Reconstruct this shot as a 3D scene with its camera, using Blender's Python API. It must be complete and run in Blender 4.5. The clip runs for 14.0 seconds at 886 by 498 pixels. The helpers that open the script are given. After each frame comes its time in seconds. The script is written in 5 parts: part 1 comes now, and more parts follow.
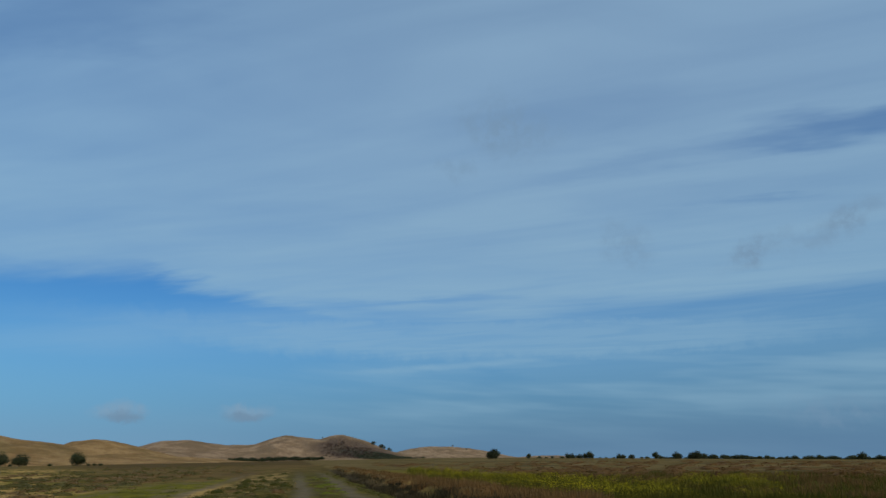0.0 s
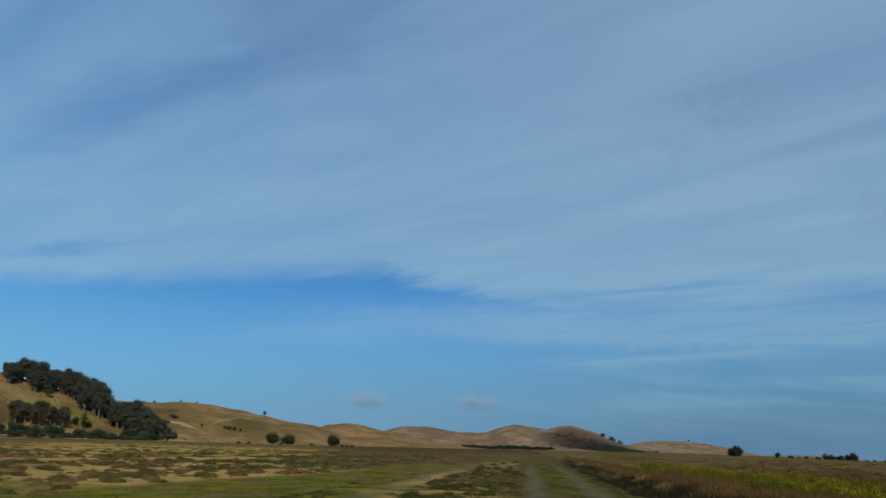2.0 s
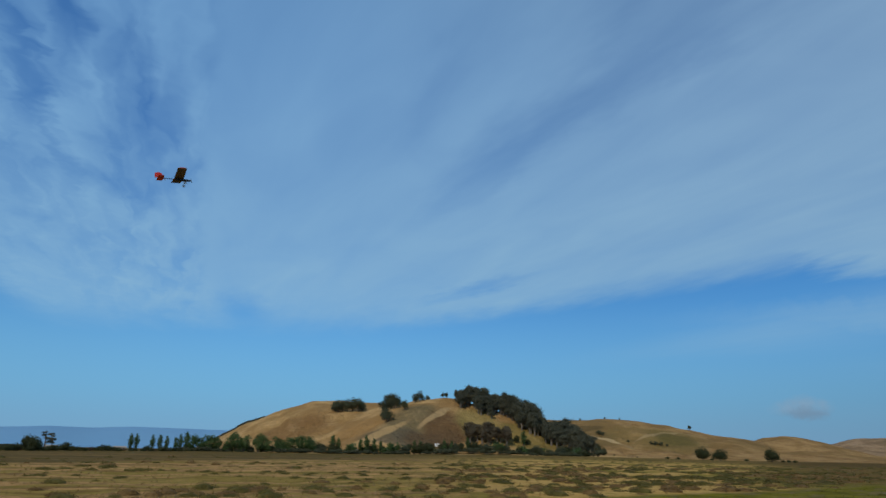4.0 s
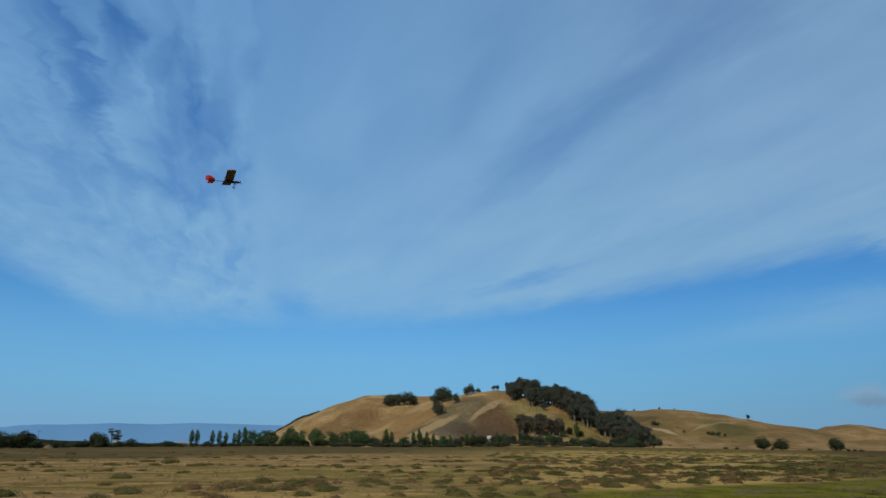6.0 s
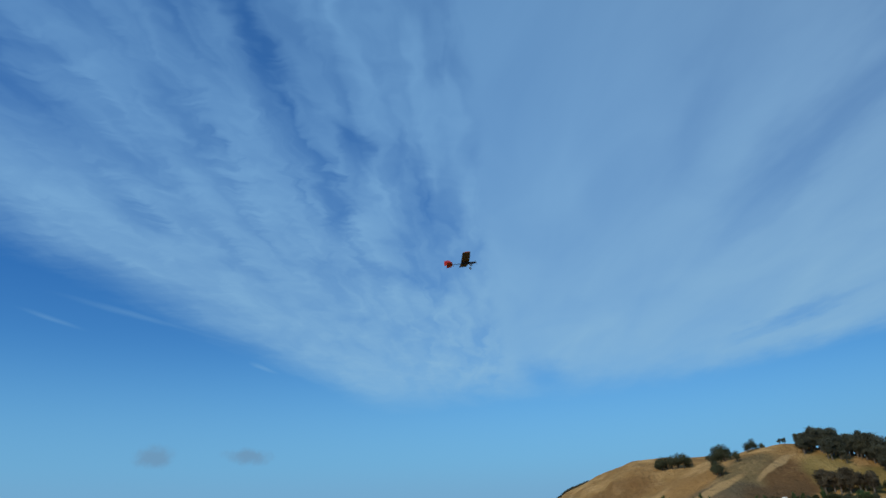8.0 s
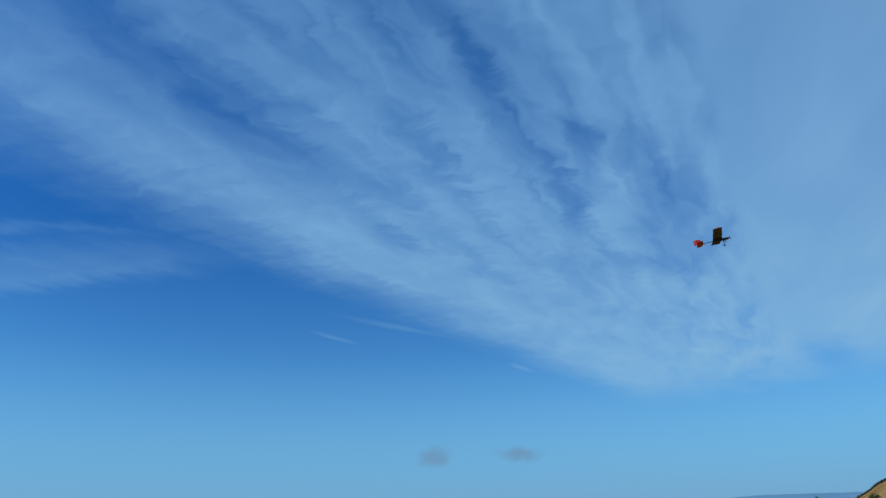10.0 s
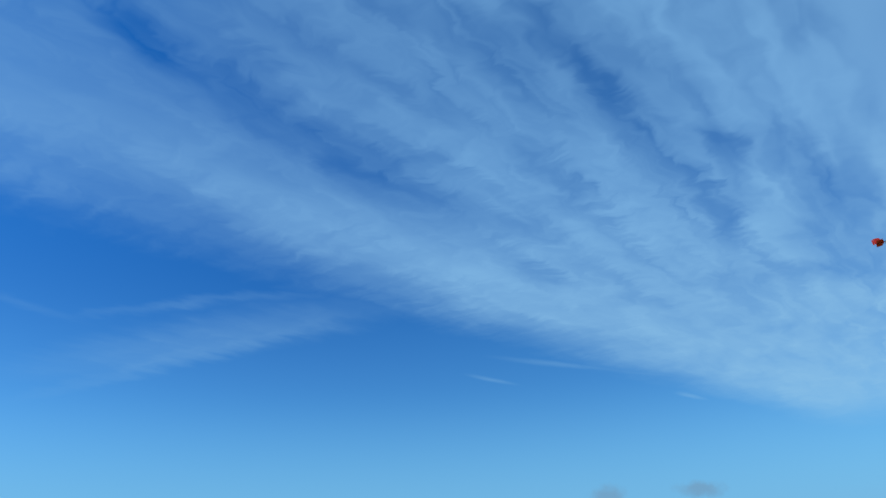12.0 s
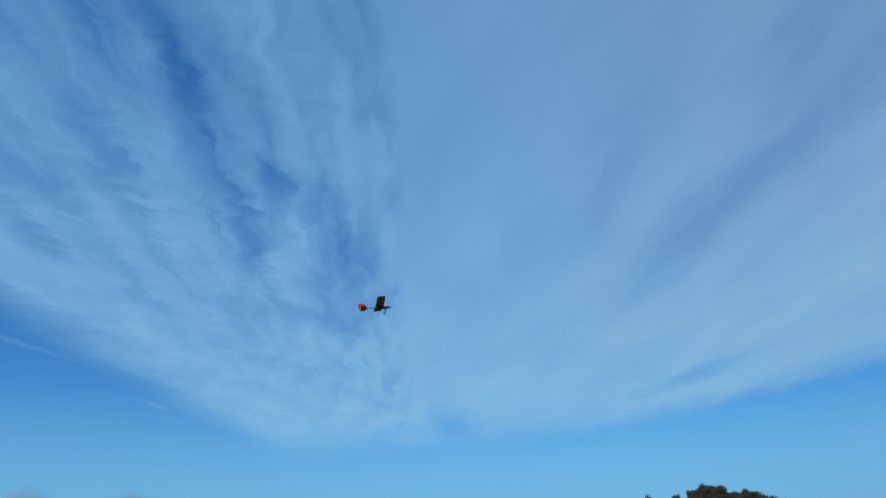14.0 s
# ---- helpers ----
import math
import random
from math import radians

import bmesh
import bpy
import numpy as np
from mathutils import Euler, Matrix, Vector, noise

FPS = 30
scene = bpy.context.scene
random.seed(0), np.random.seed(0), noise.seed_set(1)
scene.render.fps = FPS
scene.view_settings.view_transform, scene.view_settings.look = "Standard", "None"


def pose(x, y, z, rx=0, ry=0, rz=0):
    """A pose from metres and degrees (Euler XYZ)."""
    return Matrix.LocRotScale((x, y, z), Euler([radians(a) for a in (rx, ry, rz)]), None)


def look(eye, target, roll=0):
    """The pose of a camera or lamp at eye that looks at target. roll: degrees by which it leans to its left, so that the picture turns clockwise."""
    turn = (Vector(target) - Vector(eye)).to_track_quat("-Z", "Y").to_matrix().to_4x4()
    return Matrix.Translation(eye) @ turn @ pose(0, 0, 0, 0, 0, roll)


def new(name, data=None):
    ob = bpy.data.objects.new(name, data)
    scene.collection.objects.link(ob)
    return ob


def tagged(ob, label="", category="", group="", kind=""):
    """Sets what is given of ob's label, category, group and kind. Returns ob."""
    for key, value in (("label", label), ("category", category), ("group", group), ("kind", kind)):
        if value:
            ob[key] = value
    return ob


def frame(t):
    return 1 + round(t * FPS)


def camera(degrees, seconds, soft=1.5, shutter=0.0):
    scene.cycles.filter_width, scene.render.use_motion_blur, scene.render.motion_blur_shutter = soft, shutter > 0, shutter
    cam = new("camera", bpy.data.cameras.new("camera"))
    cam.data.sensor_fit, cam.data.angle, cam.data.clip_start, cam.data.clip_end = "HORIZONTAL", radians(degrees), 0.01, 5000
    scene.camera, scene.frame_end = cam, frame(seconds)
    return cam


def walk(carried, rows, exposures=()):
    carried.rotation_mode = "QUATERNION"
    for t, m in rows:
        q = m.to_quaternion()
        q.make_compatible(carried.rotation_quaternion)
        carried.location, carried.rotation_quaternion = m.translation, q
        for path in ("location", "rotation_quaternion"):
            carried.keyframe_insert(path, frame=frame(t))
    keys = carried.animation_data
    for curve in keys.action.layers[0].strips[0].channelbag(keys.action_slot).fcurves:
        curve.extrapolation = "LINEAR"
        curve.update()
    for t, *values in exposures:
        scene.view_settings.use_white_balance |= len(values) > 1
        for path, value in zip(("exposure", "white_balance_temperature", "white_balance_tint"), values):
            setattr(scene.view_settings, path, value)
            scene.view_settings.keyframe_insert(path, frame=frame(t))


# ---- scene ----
SKY_STRENGTH = 0.1
SKY_TINT = (0.16, 0.60, 1.15)
HAZE_TINT = (2.3, 1.4, 1.03)
MURK_R, MURK_L = (0.95, 2.0, 3.65), (1.5, 3.75, 6.5)
CLOUD_LOW, CLOUD_HIGH, PUFF, PUFF_DARK = (2.5, 4.75, 6.95), (1.75, 3.8, 6.6), (2.2, 3.5, 5.0), (1.45, 2.95, 4.7)

CLOUD_LOW_R, CLOUD_HIGH_R = (2.6, 4.5, 6.15), (2.65, 4.35, 6.25)
PUFF_UNDER = (1.55, 2.65, 4.0)
cam = camera(65.81, 14.0, soft=1.5)
EYE = (0.0, 0.0, 1.7)


def aim(yaw, pitch, roll):
    """The camera turned yaw degrees to the left of +y, pitched up and rolled."""
    return Matrix.Translation(EYE) @ pose(0, 0, 0, 90 + pitch, 0, yaw) @ pose(0, 0, 0, 0, 0, roll)


walk(cam, [
    (0, aim(0.00, 16.92, -1.02)),
    (0.3, aim(1.66, 16.46, 0.59)),
    (0.5, aim(2.37, 16.34, 1.16)),
    (1, aim(7.15, 17.57, 0.21)),
    (1.5, aim(10.87, 16.62, 0.43)),
    (2, aim(18.91, 16.13, 1.33)),
    (2.2, aim(22.64, 16.19, 1.32)),
    (2.5, aim(25.46, 14.99, 0.99)),
    (3, aim(33.05, 14.89, 0.38)),
    (3.5, aim(44.93, 15.72, 0.31)),
    (4, aim(52.30, 16.64, 1.10)),
    (4.2, aim(54.94, 17.42, 1.23)),
    (6.3, aim(56.98, 15.84, 0.43)),
    (6.5, aim(59.42, 16.26, 0.80)),
    (6.6, aim(61.38, 16.77, 0.29)),
    (7, aim(67.82, 16.59, 1.29)),
    (7.2, aim(71.93, 16.85, -0.17)),
    (7.5, aim(72.05, 18.81, -2.23)),
    (7.7, aim(73.62, 19.97, -2.59)),
    (8, aim(76.83, 21.75, -2.30)),
    (8.2, aim(79.75, 23.08, -2.19)),
    (10.5, aim(101.38, 22.94, -1.77)),
    (11, aim(103.83, 26.21, -2.15)),
    (11.5, aim(108.05, 26.90, -3.20)),
    (12, aim(111.30, 25.93, -3.19)),
    (12.5, aim(109.49, 25.82, -2.84)),
    (13, aim(105.68, 24.59, -2.71)),
    (13.3, aim(98.91, 24.70, -2.37)),
    (13.5, aim(91.96, 24.77, -3.27)),
    (13.7, aim(82.69, 25.09, -2.13)),
    (14, aim(69.11, 25.29, -1.82)),
], exposures=[(0, -0.04, 6800, 10), (3.5, -0.04, 6790, 10), (4.2, -0.02, 6780, 10), (8.2, 0.03, 6620, 9), (10.3, 0.06, 6480, 8), (11.2, 0.10, 6470, 7), (12, 0.25, 6560, 6), (13.3, 0.27, 6560, 6), (14, 0.13, 6530, 5)])

# ---------- world: clear sky with a sheet of high cirrus ----------
SUN_AZ, SUN_EL = -150.0, 40.0


def P(az, r, z=0.0):
    """A place r metres from the origin, az degrees to the left of +y."""
    a = radians(az)
    return Vector((-r * math.sin(a), r * math.cos(a), z))


class Nodes:
    """Short hand for building node trees."""

    def __init__(self, tree):
        self.tree = tree

    def add(self, kind):
        return self.tree.nodes.new(kind)

    def put(self, socket, value):
        if isinstance(value, bpy.types.NodeSocket):
            self.tree.links.new(value, socket)
        elif isinstance(value, tuple) and socket.type == "RGBA" and len(value) == 3:
            socket.default_value = (*value, 1)
        else:
            socket.default_value = value

    def math(self, op, a, b=0.0, c=0.0, clamp=False):
        n = self.add("ShaderNodeMath")
        n.operation, n.use_clamp = op, clamp
        for s, v in zip(n.inputs, (a, b, c)):
            self.put(s, v)
        return n.outputs[0]

    def vec(self, op, a, b=(0, 0, 0)):
        n = self.add("ShaderNodeVectorMath")
        n.operation = op
        self.put(n.inputs[0], a), self.put(n.inputs[1], b)
        return n.outputs["Value" if op in ("DOT_PRODUCT", "LENGTH") else "Vector"]

    def noise(self, vector, scale, detail=4.0, rough=0.55, lac=2.0, warp=0.0):
        n = self.add("ShaderNodeTexNoise")
        self.put(n.inputs["Vector"], vector)
        for k, v in (("Scale", scale), ("Detail", detail), ("Roughness", rough), ("Lacunarity", lac), ("Distortion", warp)):
            self.put(n.inputs[k], v)
        return n.outputs["Fac"], n.outputs["Color"]

    def ramp(self, value, lo, hi, a=0.0, b=1.0, smooth=True):
        n = self.add("ShaderNodeMapRange")
        n.interpolation_type = "SMOOTHSTEP" if smooth else "LINEAR"
        for s, v in zip(n.inputs, (value, lo, hi, a, b)):
            self.put(s, v)
        return n.outputs[0]

    def place(self, vector, loc=(0, 0, 0), turn=0.0, scale=(1, 1, 1), kind="TEXTURE"):
        n = self.add("ShaderNodeMapping")
        n.vector_type = kind
        self.put(n.inputs["Vector"], vector)
        n.inputs["Location"].default_value = loc
        n.inputs["Rotation"].default_value = (0, 0, radians(turn))
        n.inputs["Scale"].default_value = scale
        return n.outputs[0]

    def blob(self, vector, x, y, rx, ry, turn=0.0, soft=1.0):
        """A soft oval: 1 in its middle, 0 outside."""
        n = self.add("ShaderNodeTexGradient")
        n.gradient_type = "SPHERICAL"
        self.put(n.inputs[0], self.place(vector, (x, y, 0), turn, (rx, ry, 1)))
        return self.ramp(n.outputs["Fac"], 0.0, soft)

    def mix(self, fac, a, b, blend="MIX"):
        n = self.add("ShaderNodeMix")
        n.data_type, n.blend_type = "RGBA", blend
        self.put(n.inputs[0], fac), self.put(n.inputs[6], a), self.put(n.inputs[7], b)
        return n.outputs[2]

    def sum(self, items):
        total = items[0]
        for i in items[1:]:
            total = self.math("ADD", total, i)
        return total


world = bpy.data.worlds.new("sky")
scene.world = world
world.use_nodes = True
world.node_tree.nodes.clear()
w = Nodes(world.node_tree)
sky = w.add("ShaderNodeTexSky")
sky.sky_type, sky.sun_disc = "NISHITA", False
sky.sun_elevation, sky.sun_rotation = radians(SUN_EL), radians(-SUN_AZ)
sky.altitude, sky.air_density, sky.dust_density, sky.ozone_density = 50.0, 1.0, 0.6, 2.0
toward = w.add("ShaderNodeTexCoord").outputs["Generated"]
split = w.add("ShaderNodeSeparateXYZ")
w.put(split.inputs[0], toward)
rise = split.outputs[2]
# the cirrus lies on a high level sheet: s runs along its streaks, c across them to the right
STREAK = radians(65.0)
inv = w.math("DIVIDE", 1.0, w.math("MAXIMUM", rise, 0.02))
s_raw = w.math("MULTIPLY", w.vec("DOT_PRODUCT", toward, (-math.sin(STREAK), math.cos(STREAK), 0)), inv)
c_raw = w.math("MULTIPLY", w.vec("DOT_PRODUCT", toward, (math.cos(STREAK), math.sin(STREAK), 0)), inv)
join = w.add("ShaderNodeCombineXYZ")
w.put(join.inputs[0], s_raw), w.put(join.inputs[1], c_raw)
sc = join.outputs[0]
# the left part of the sheet is ruffled, its right part smooth; one sharp long line parts them
side = w.math("MULTIPLY_ADD", s_raw, 0.115, c_raw)
# waver the sheet so that its edges and gaps fray
_, wob = w.noise(w.place(sc, scale=(1.1, 0.42, 1)), 1.6, 4.0, 0.55)
wob = w.vec("MULTIPLY", w.vec("SUBTRACT", wob, (0.5, 0.5, 0.5)), (0.60, 0.20, 0.0))
_, wob2 = w.noise(w.place(sc, turn=-12.0, scale=(0.34, 0.18, 1)), 2.0, 2.0, 0.5)
wob2 = w.vec("MULTIPLY", w.vec("SUBTRACT", wob2, (0.5, 0.5, 0.5)), (0.16, 0.07, 0.0))
# short plumes that stand across the streaks and comb out their edges
plume, _ = w.noise(w.place(w.vec("ADD", sc, wob2), turn=74.0, scale=(0.36, 0.065, 1)), 1.0, 2.0, 0.5, 2.2, 0.0)
plume = w.math("SUBTRACT", plume, 0.5)
across = w.add("ShaderNodeCombineXYZ")
w.put(across.inputs[1], w.math("MULTIPLY", plume, w.math("MULTIPLY", w.ramp(side, 0.0, -0.7), w.ramp(s_raw, 3.6, 1.8, 0.04, 0.12))))
sw = w.vec("ADD", w.vec("ADD", w.vec("ADD", sc, w.vec("MULTIPLY", wob, (1.0, 0.55, 0))), wob2), across.outputs[0])
sws = w.add("ShaderNodeSeparateXYZ")
w.put(sws.inputs[0], w.vec("ADD", sw, w.vec("MULTIPLY", wob, (0.35, 0.7, 0))))
s1, c1 = sws.outputs[0], sws.outputs[1]
ruffled = w.ramp(w.math("ADD", side, w.vec("DOT_PRODUCT", wob2, (0.0, 0.9, 0.0))), -0.01, -0.10)

# extent of the sheet: its long left edge, its ragged far edge, its far right corner
left = w.ramp(c1, -2.12, -1.66)
far = w.ramp(w.math("ADD", s1, w.math("MULTIPLY", c1, 0.18)), 6.5, 4.5)
corner = w.ramp(w.math("ADD", w.math("MULTIPLY", s1, 0.62), c1), 4.85, 4.0)
near_right = w.ramp(s1, 3.25, 2.75)
body = w.math("MULTIPLY", w.math("MULTIPLY", left, far), w.math("MAXIMUM", corner, near_right))
# on the right the sheet ends low down in level shreds
shred, _ = w.noise(w.place(toward, scale=(0.5, 0.5, 0.035)), 1.0, 4.0, 0.6)
ragged = w.math("ADD", rise, w.math("MULTIPLY", w.math("SUBTRACT", shred, 0.5), 0.11))
lift = w.math("MAXIMUM", w.ramp(ragged, 0.165, 0.225), w.ramp(w.vec("DOT_PRODUCT", toward, (-1, 0, 0)), 0.30, 0.46))
# a thinner bank beyond the blue wedge on the right
bank = w.math("MULTIPLY", w.ramp(w.math("ADD", c1, w.math("MULTIPLY", s1, 0.10)), 3.4, 4.5), w.ramp(w.math("ADD", c1, w.math("MULTIPLY", s1, 1.3)), 13.5, 8.0))
bank2 = w.math("MULTIPLY", w.ramp(c1, 5.0, 7.5), w.ramp(s1, 4.6, 1.0))
cover = w.math("MULTIPLY", w.math("MAXIMUM", body, w.math("MULTIPLY", w.math("MAXIMUM", bank, bank2), 0.72)), w.math("MULTIPLY_ADD", lift, 0.72, 0.28))
# a loose band that leaves the sheet on the left: a bright upper thread, a broad veil, a bright lower rim
soft = w.vec("ADD", sc, w.vec("MULTIPLY", wob, (0.30, 0.6, 0)))
fray = w.vec("ADD", soft, w.vec("MULTIPLY", wob2, (1.2, 1.2, 0)))
band = w.sum([w.math("MULTIPLY", w.blob(fray, *oval), dense) for *oval, dense in (
    (0.98, -2.40, 0.70, 0.085, 50.0, 1.0, 0.36),
    (1.16, -2.80, 1.35, 0.34, 64.0, 0.9, 0.46),
    (1.18, -3.20, 1.40, 0.15, 71.0, 0.9, 0.26),
    (0.46, -2.76, 0.30, 0.07, -20.0, 0.9, 0.20),
)])
wisps = w.sum([w.math("MULTIPLY", w.blob(soft, *oval), dense) for *oval, dense in (
    (2.75, -2.55, 0.28, 0.050, 0.0, 1.0, 0.36),
    (2.84, -2.14, 0.50, 0.065, 17.0, 1.0, 0.26),
    (3.50, -1.98, 0.60, 0.060, 12.0, 1.0, 0.25),
    (4.17, -2.12, 0.26, 0.050, -2.0, 1.0, 0.40),
)])
cover = w.math("MAXIMUM", cover, w.math("MAXIMUM", band, wisps))

# streaks and ripples
streak, _ = w.noise(w.place(sc, turn=-8.0, scale=(2.2, 0.42, 1)), 1.2, 3.0, 0.5, 2.1, 0.5)
thread, _ = w.noise(w.place(sw, turn=-9.0, scale=(0.60, 0.10, 1)), 1.0, 2.5, 0.5, 2.1, 0.35)
thread = w.ramp(thread, 0.28, 0.72)
mottle, _ = w.noise(w.place(sw, turn=-16.0, scale=(0.55, 0.30, 1)), 1.5, 3.0, 0.5, 2.0, 0.4)
haze, _ = w.noise(w.place(sc, turn=-14.0, scale=(1.3, 0.55, 1)), 1.6, 4.0, 0.5, 2.0, 0.8)
smooth_grain = w.math("ADD", w.math("MULTIPLY", w.math("SUBTRACT", streak, 0.5), 0.55), w.math("MULTIPLY", w.math("SUBTRACT", haze, 0.5), 0.42))
rough_grain = w.sum([
    w.math("MULTIPLY", w.math("SUBTRACT", thread, 0.5), w.ramp(c_raw, -1.5, -0.7, 0.15, 0.46)),
    w.math("MULTIPLY", plume, w.math("MULTIPLY", w.math("MULTIPLY", w.ramp(mottle, 0.35, 0.62, 0.25, 1.0), w.ramp(c_raw, -0.4, -1.2, 0.22, 0.62)), w.ramp(s_raw, 3.4, 1.6, 0.25, 1.0))),
    w.math("MULTIPLY", w.math("SUBTRACT", mottle, 0.5), 0.75),
    w.math("MULTIPLY", w.math("SUBTRACT", streak, 0.5), 0.25),
])
grain = w.math("ADD", smooth_grain, w.math("MULTIPLY", ruffled, w.math("SUBTRACT", rough_grain, smooth_grain)))
# thin places where the blue shows: the ruffled part, then the smooth part
thin = w.sum([w.math("MULTIPLY", w.blob(sw, *oval), depth) for *oval, depth in (
    (0.74, -1.22, 0.95, 0.18, -7.0, 1.0, 0.25),
    (0.28, -1.10, 0.34, 0.12, -30.0, 0.9, 0.26),
    (0.98, -0.72, 0.55, 0.07, -9.0, 1.0, 0.18),
    (1.18, -0.63, 0.60, 0.14, -9.0, 1.0, 0.21),
    (1.86, -0.76, 0.75, 0.15, -13.0, 1.0, 0.24),
    (1.60, -0.56, 0.42, 0.08, -12.0, 0.9, 0.20),
    (2.25, -0.51, 1.10, 0.14, -9.0, 1.0, 0.32),
    (2.20, -0.39, 0.70, 0.05, -7.0, 0.9, 0.18),
    (2.75, -0.70, 0.60, 0.10, 0.0, 0.9, 0.16),
    (1.82, -1.44, 0.26, 0.10, -15.0, 0.9, 0.22),
    (2.47, -1.32, 0.36, 0.12, 30.0, 0.9, 0.14),
    (5.30, -0.36, 0.95, 0.28, 0.0, 0.9, 0.60),
)])
loose = w.vec("ADD", sw, w.vec("MULTIPLY", w.vec("SUBTRACT", w.noise(w.place(sc, turn=-18.0, scale=(0.9, 0.35, 1)), 1.3, 4.0, 0.6)[1], (0.5, 0.5, 0.5)), (0.7, 0.45, 0)))
thin = w.sum([thin] + [w.math("MULTIPLY", w.blob(loose, *oval), depth) for *oval, depth in (
    (1.90, 0.76, 1.30, 0.22, -13.0, 1.0, 0.20),
    (1.10, 0.83, 0.80, 0.26, -4.0, 1.0, 0.14),
    (1.55, 0.42, 0.90, 0.14, -8.0, 1.0, 0.06),
    (4.10, 1.08, 0.80, 0.20, -28.0, 1.0, 0.36),
    (0.15, 2.36, 0.95, 0.15, 0.0, 1.0, 0.14),
    (-0.36, 2.36, 0.50, 0.20, -6.0, 1.0, 0.34),
    (-0.06, 2.98, 0.42, 0.09, -15.0, 1.0, 0.14),
    (2.00, 4.00, 0.95, 0.15, -14.0, 1.0, 0.26),
    (1.85, 5.06, 1.00, 0.22, -20.0, 1.0, 0.30),
)])
# thicker strands
thick = w.sum([w.math("MULTIPLY", w.blob(sw, *oval), dense) for *oval, dense in (
    (0.80, -1.56, 1.90, 0.28, -3.0, 1.0, 0.20),
    (1.65, -0.38, 0.60, 0.06, -8.0, 1.0, 0.14),
    (2.20, -1.55, 1.60, 0.30, 4.0, 1.0, 0.10),
    (2.60, 1.35, 1.50, 0.28, -18.0, 1.0, 0.10),
)])
depth_of = w.math("MULTIPLY_ADD", ruffled, -0.11, 0.76)
depth_of = w.math("SUBTRACT", depth_of, w.math("MULTIPLY", w.math("MULTIPLY", w.ramp(s_raw, 2.0, 0.5), w.ramp(c_raw, 1.5, 0.6)), w.math("MULTIPLY_ADD", ruffled, 0.06, 0.12)))
amount = w.math("MULTIPLY", cover, w.math("ADD", depth_of, w.math("SUBTRACT", thick, thin)))
amount = w.math("ADD", amount, w.math("MULTIPLY", grain, w.math("MULTIPLY_ADD", cover, 0.62, 0.0)))
amount = w.math("MULTIPLY", w.math("MAXIMUM", amount, 0.0), w.ramp(rise, 0.05, 0.16))
veil_az = w.math("MULTIPLY", w.math("ARCTAN2", w.math("MULTIPLY", split.outputs[0], -1.0), split.outputs[1]), 180 / math.pi)
amount = w.math("MULTIPLY", w.math("MINIMUM", amount, 0.95), w.ramp(veil_az, 98.0, 135.0, 1.0, 0.74))

# small low clouds over the hills
polar = w.add("ShaderNodeCombineXYZ")
w.put(polar.inputs[0], w.math("MULTIPLY", w.math("ARCTAN2", w.math("MULTIPLY", split.outputs[0], -1.0), split.outputs[1]), 180 / math.pi))
w.put(polar.inputs[1], w.math("MULTIPLY", w.math("ARCSINE", rise), 180 / math.pi))
_, puffn = w.noise(polar.outputs[0], 0.75, 5.0, 0.6)
pv = w.vec("ADD", polar.outputs[0], w.vec("MULTIPLY", w.vec("SUBTRACT", puffn, (0.5, 0.5, 0.5)), (2.4, 1.3, 0)))
frayed = w.ramp(w.noise(polar.outputs[0], 0.9, 5.0, 0.62)[0], 0.34, 0.62, 0.25, 1.0)
puffs = w.sum([w.blob(pv, a, e, ra, re, 0, 0.8) for a, e, ra, re in ((25.0, 3.75, 2.4, 0.85), (15.8, 3.7, 2.8, 0.75))])
under = w.sum([w.blob(pv, a, e, ra, re, 0, 0.8) for a, e, ra, re in ((24.8, 3.30, 2.0, 0.6), (15.7, 3.32, 2.5, 0.55))])
shade = w.sum([w.blob(pv, a, e, ra, re, 0, 0.8) for a, e, ra, re in ((92.8, 5.3, 2.3, 0.8), (99.5, 5.3, 1.9, 1.0))])
pv2 = w.vec("ADD", polar.outputs[0], w.vec("MULTIPLY", w.vec("SUBTRACT", w.noise(polar.outputs[0], 0.28, 5.0, 0.6)[1], (0.5, 0.5, 0.5)), (8.0, 4.5, 0)))
dusk = w.math("MULTIPLY", frayed, w.sum([w.math("MULTIPLY", w.blob(pv2, *oval, 0.9), dense) for *oval, dense in (
    (-6.0, 26.4, 6.0, 3.6, 15.0, 0.75),
    (-1.2, 23.6, 2.6, 1.3, 10.0, 0.45),
    (-15.7, 16.5, 3.2, 2.0, 30.0, 0.55),
    (-25.2, 14.8, 3.8, 1.5, -15.0, 0.9),
    (-31.5, 16.0, 5.4, 1.9, -12.0, 0.9),
    (-29.0, 2.6, 5.5, 1.1, 3.0, 0.5),
)]))
bearing = polar.inputs[0].links[0].from_socket
low = w.ramp(rise, 0.26, 0.0)

bands, _ = w.noise(w.place(polar.outputs[0], turn=4.0, scale=(20.0, 2.2, 1)), 1.0, 3.0, 0.55)
bands = w.math("MULTIPLY", w.ramp(bands, 0.36, 0.72), w.math("MULTIPLY", w.ramp(bearing, 26.0, -6.0), w.ramp(rise, 0.30, 0.10)))
amount = w.math("MAXIMUM", amount, w.math("MULTIPLY", bands, w.ramp(rise, 0.01, 0.08, 0.12, 0.52)))
haze_bank = w.math("MULTIPLY", w.math("MULTIPLY", w.blob(w.vec("ADD", pv, w.vec("MULTIPLY", wob, (0.0, 3.0, 0.0))), -4.0, 9.4, 42.0, 2.5, 1.5, 0.6), w.ramp(haze, 0.3, 0.6, 0.75, 1.0)), 0.55)
amount = w.math("MAXIMUM", amount, haze_bank)
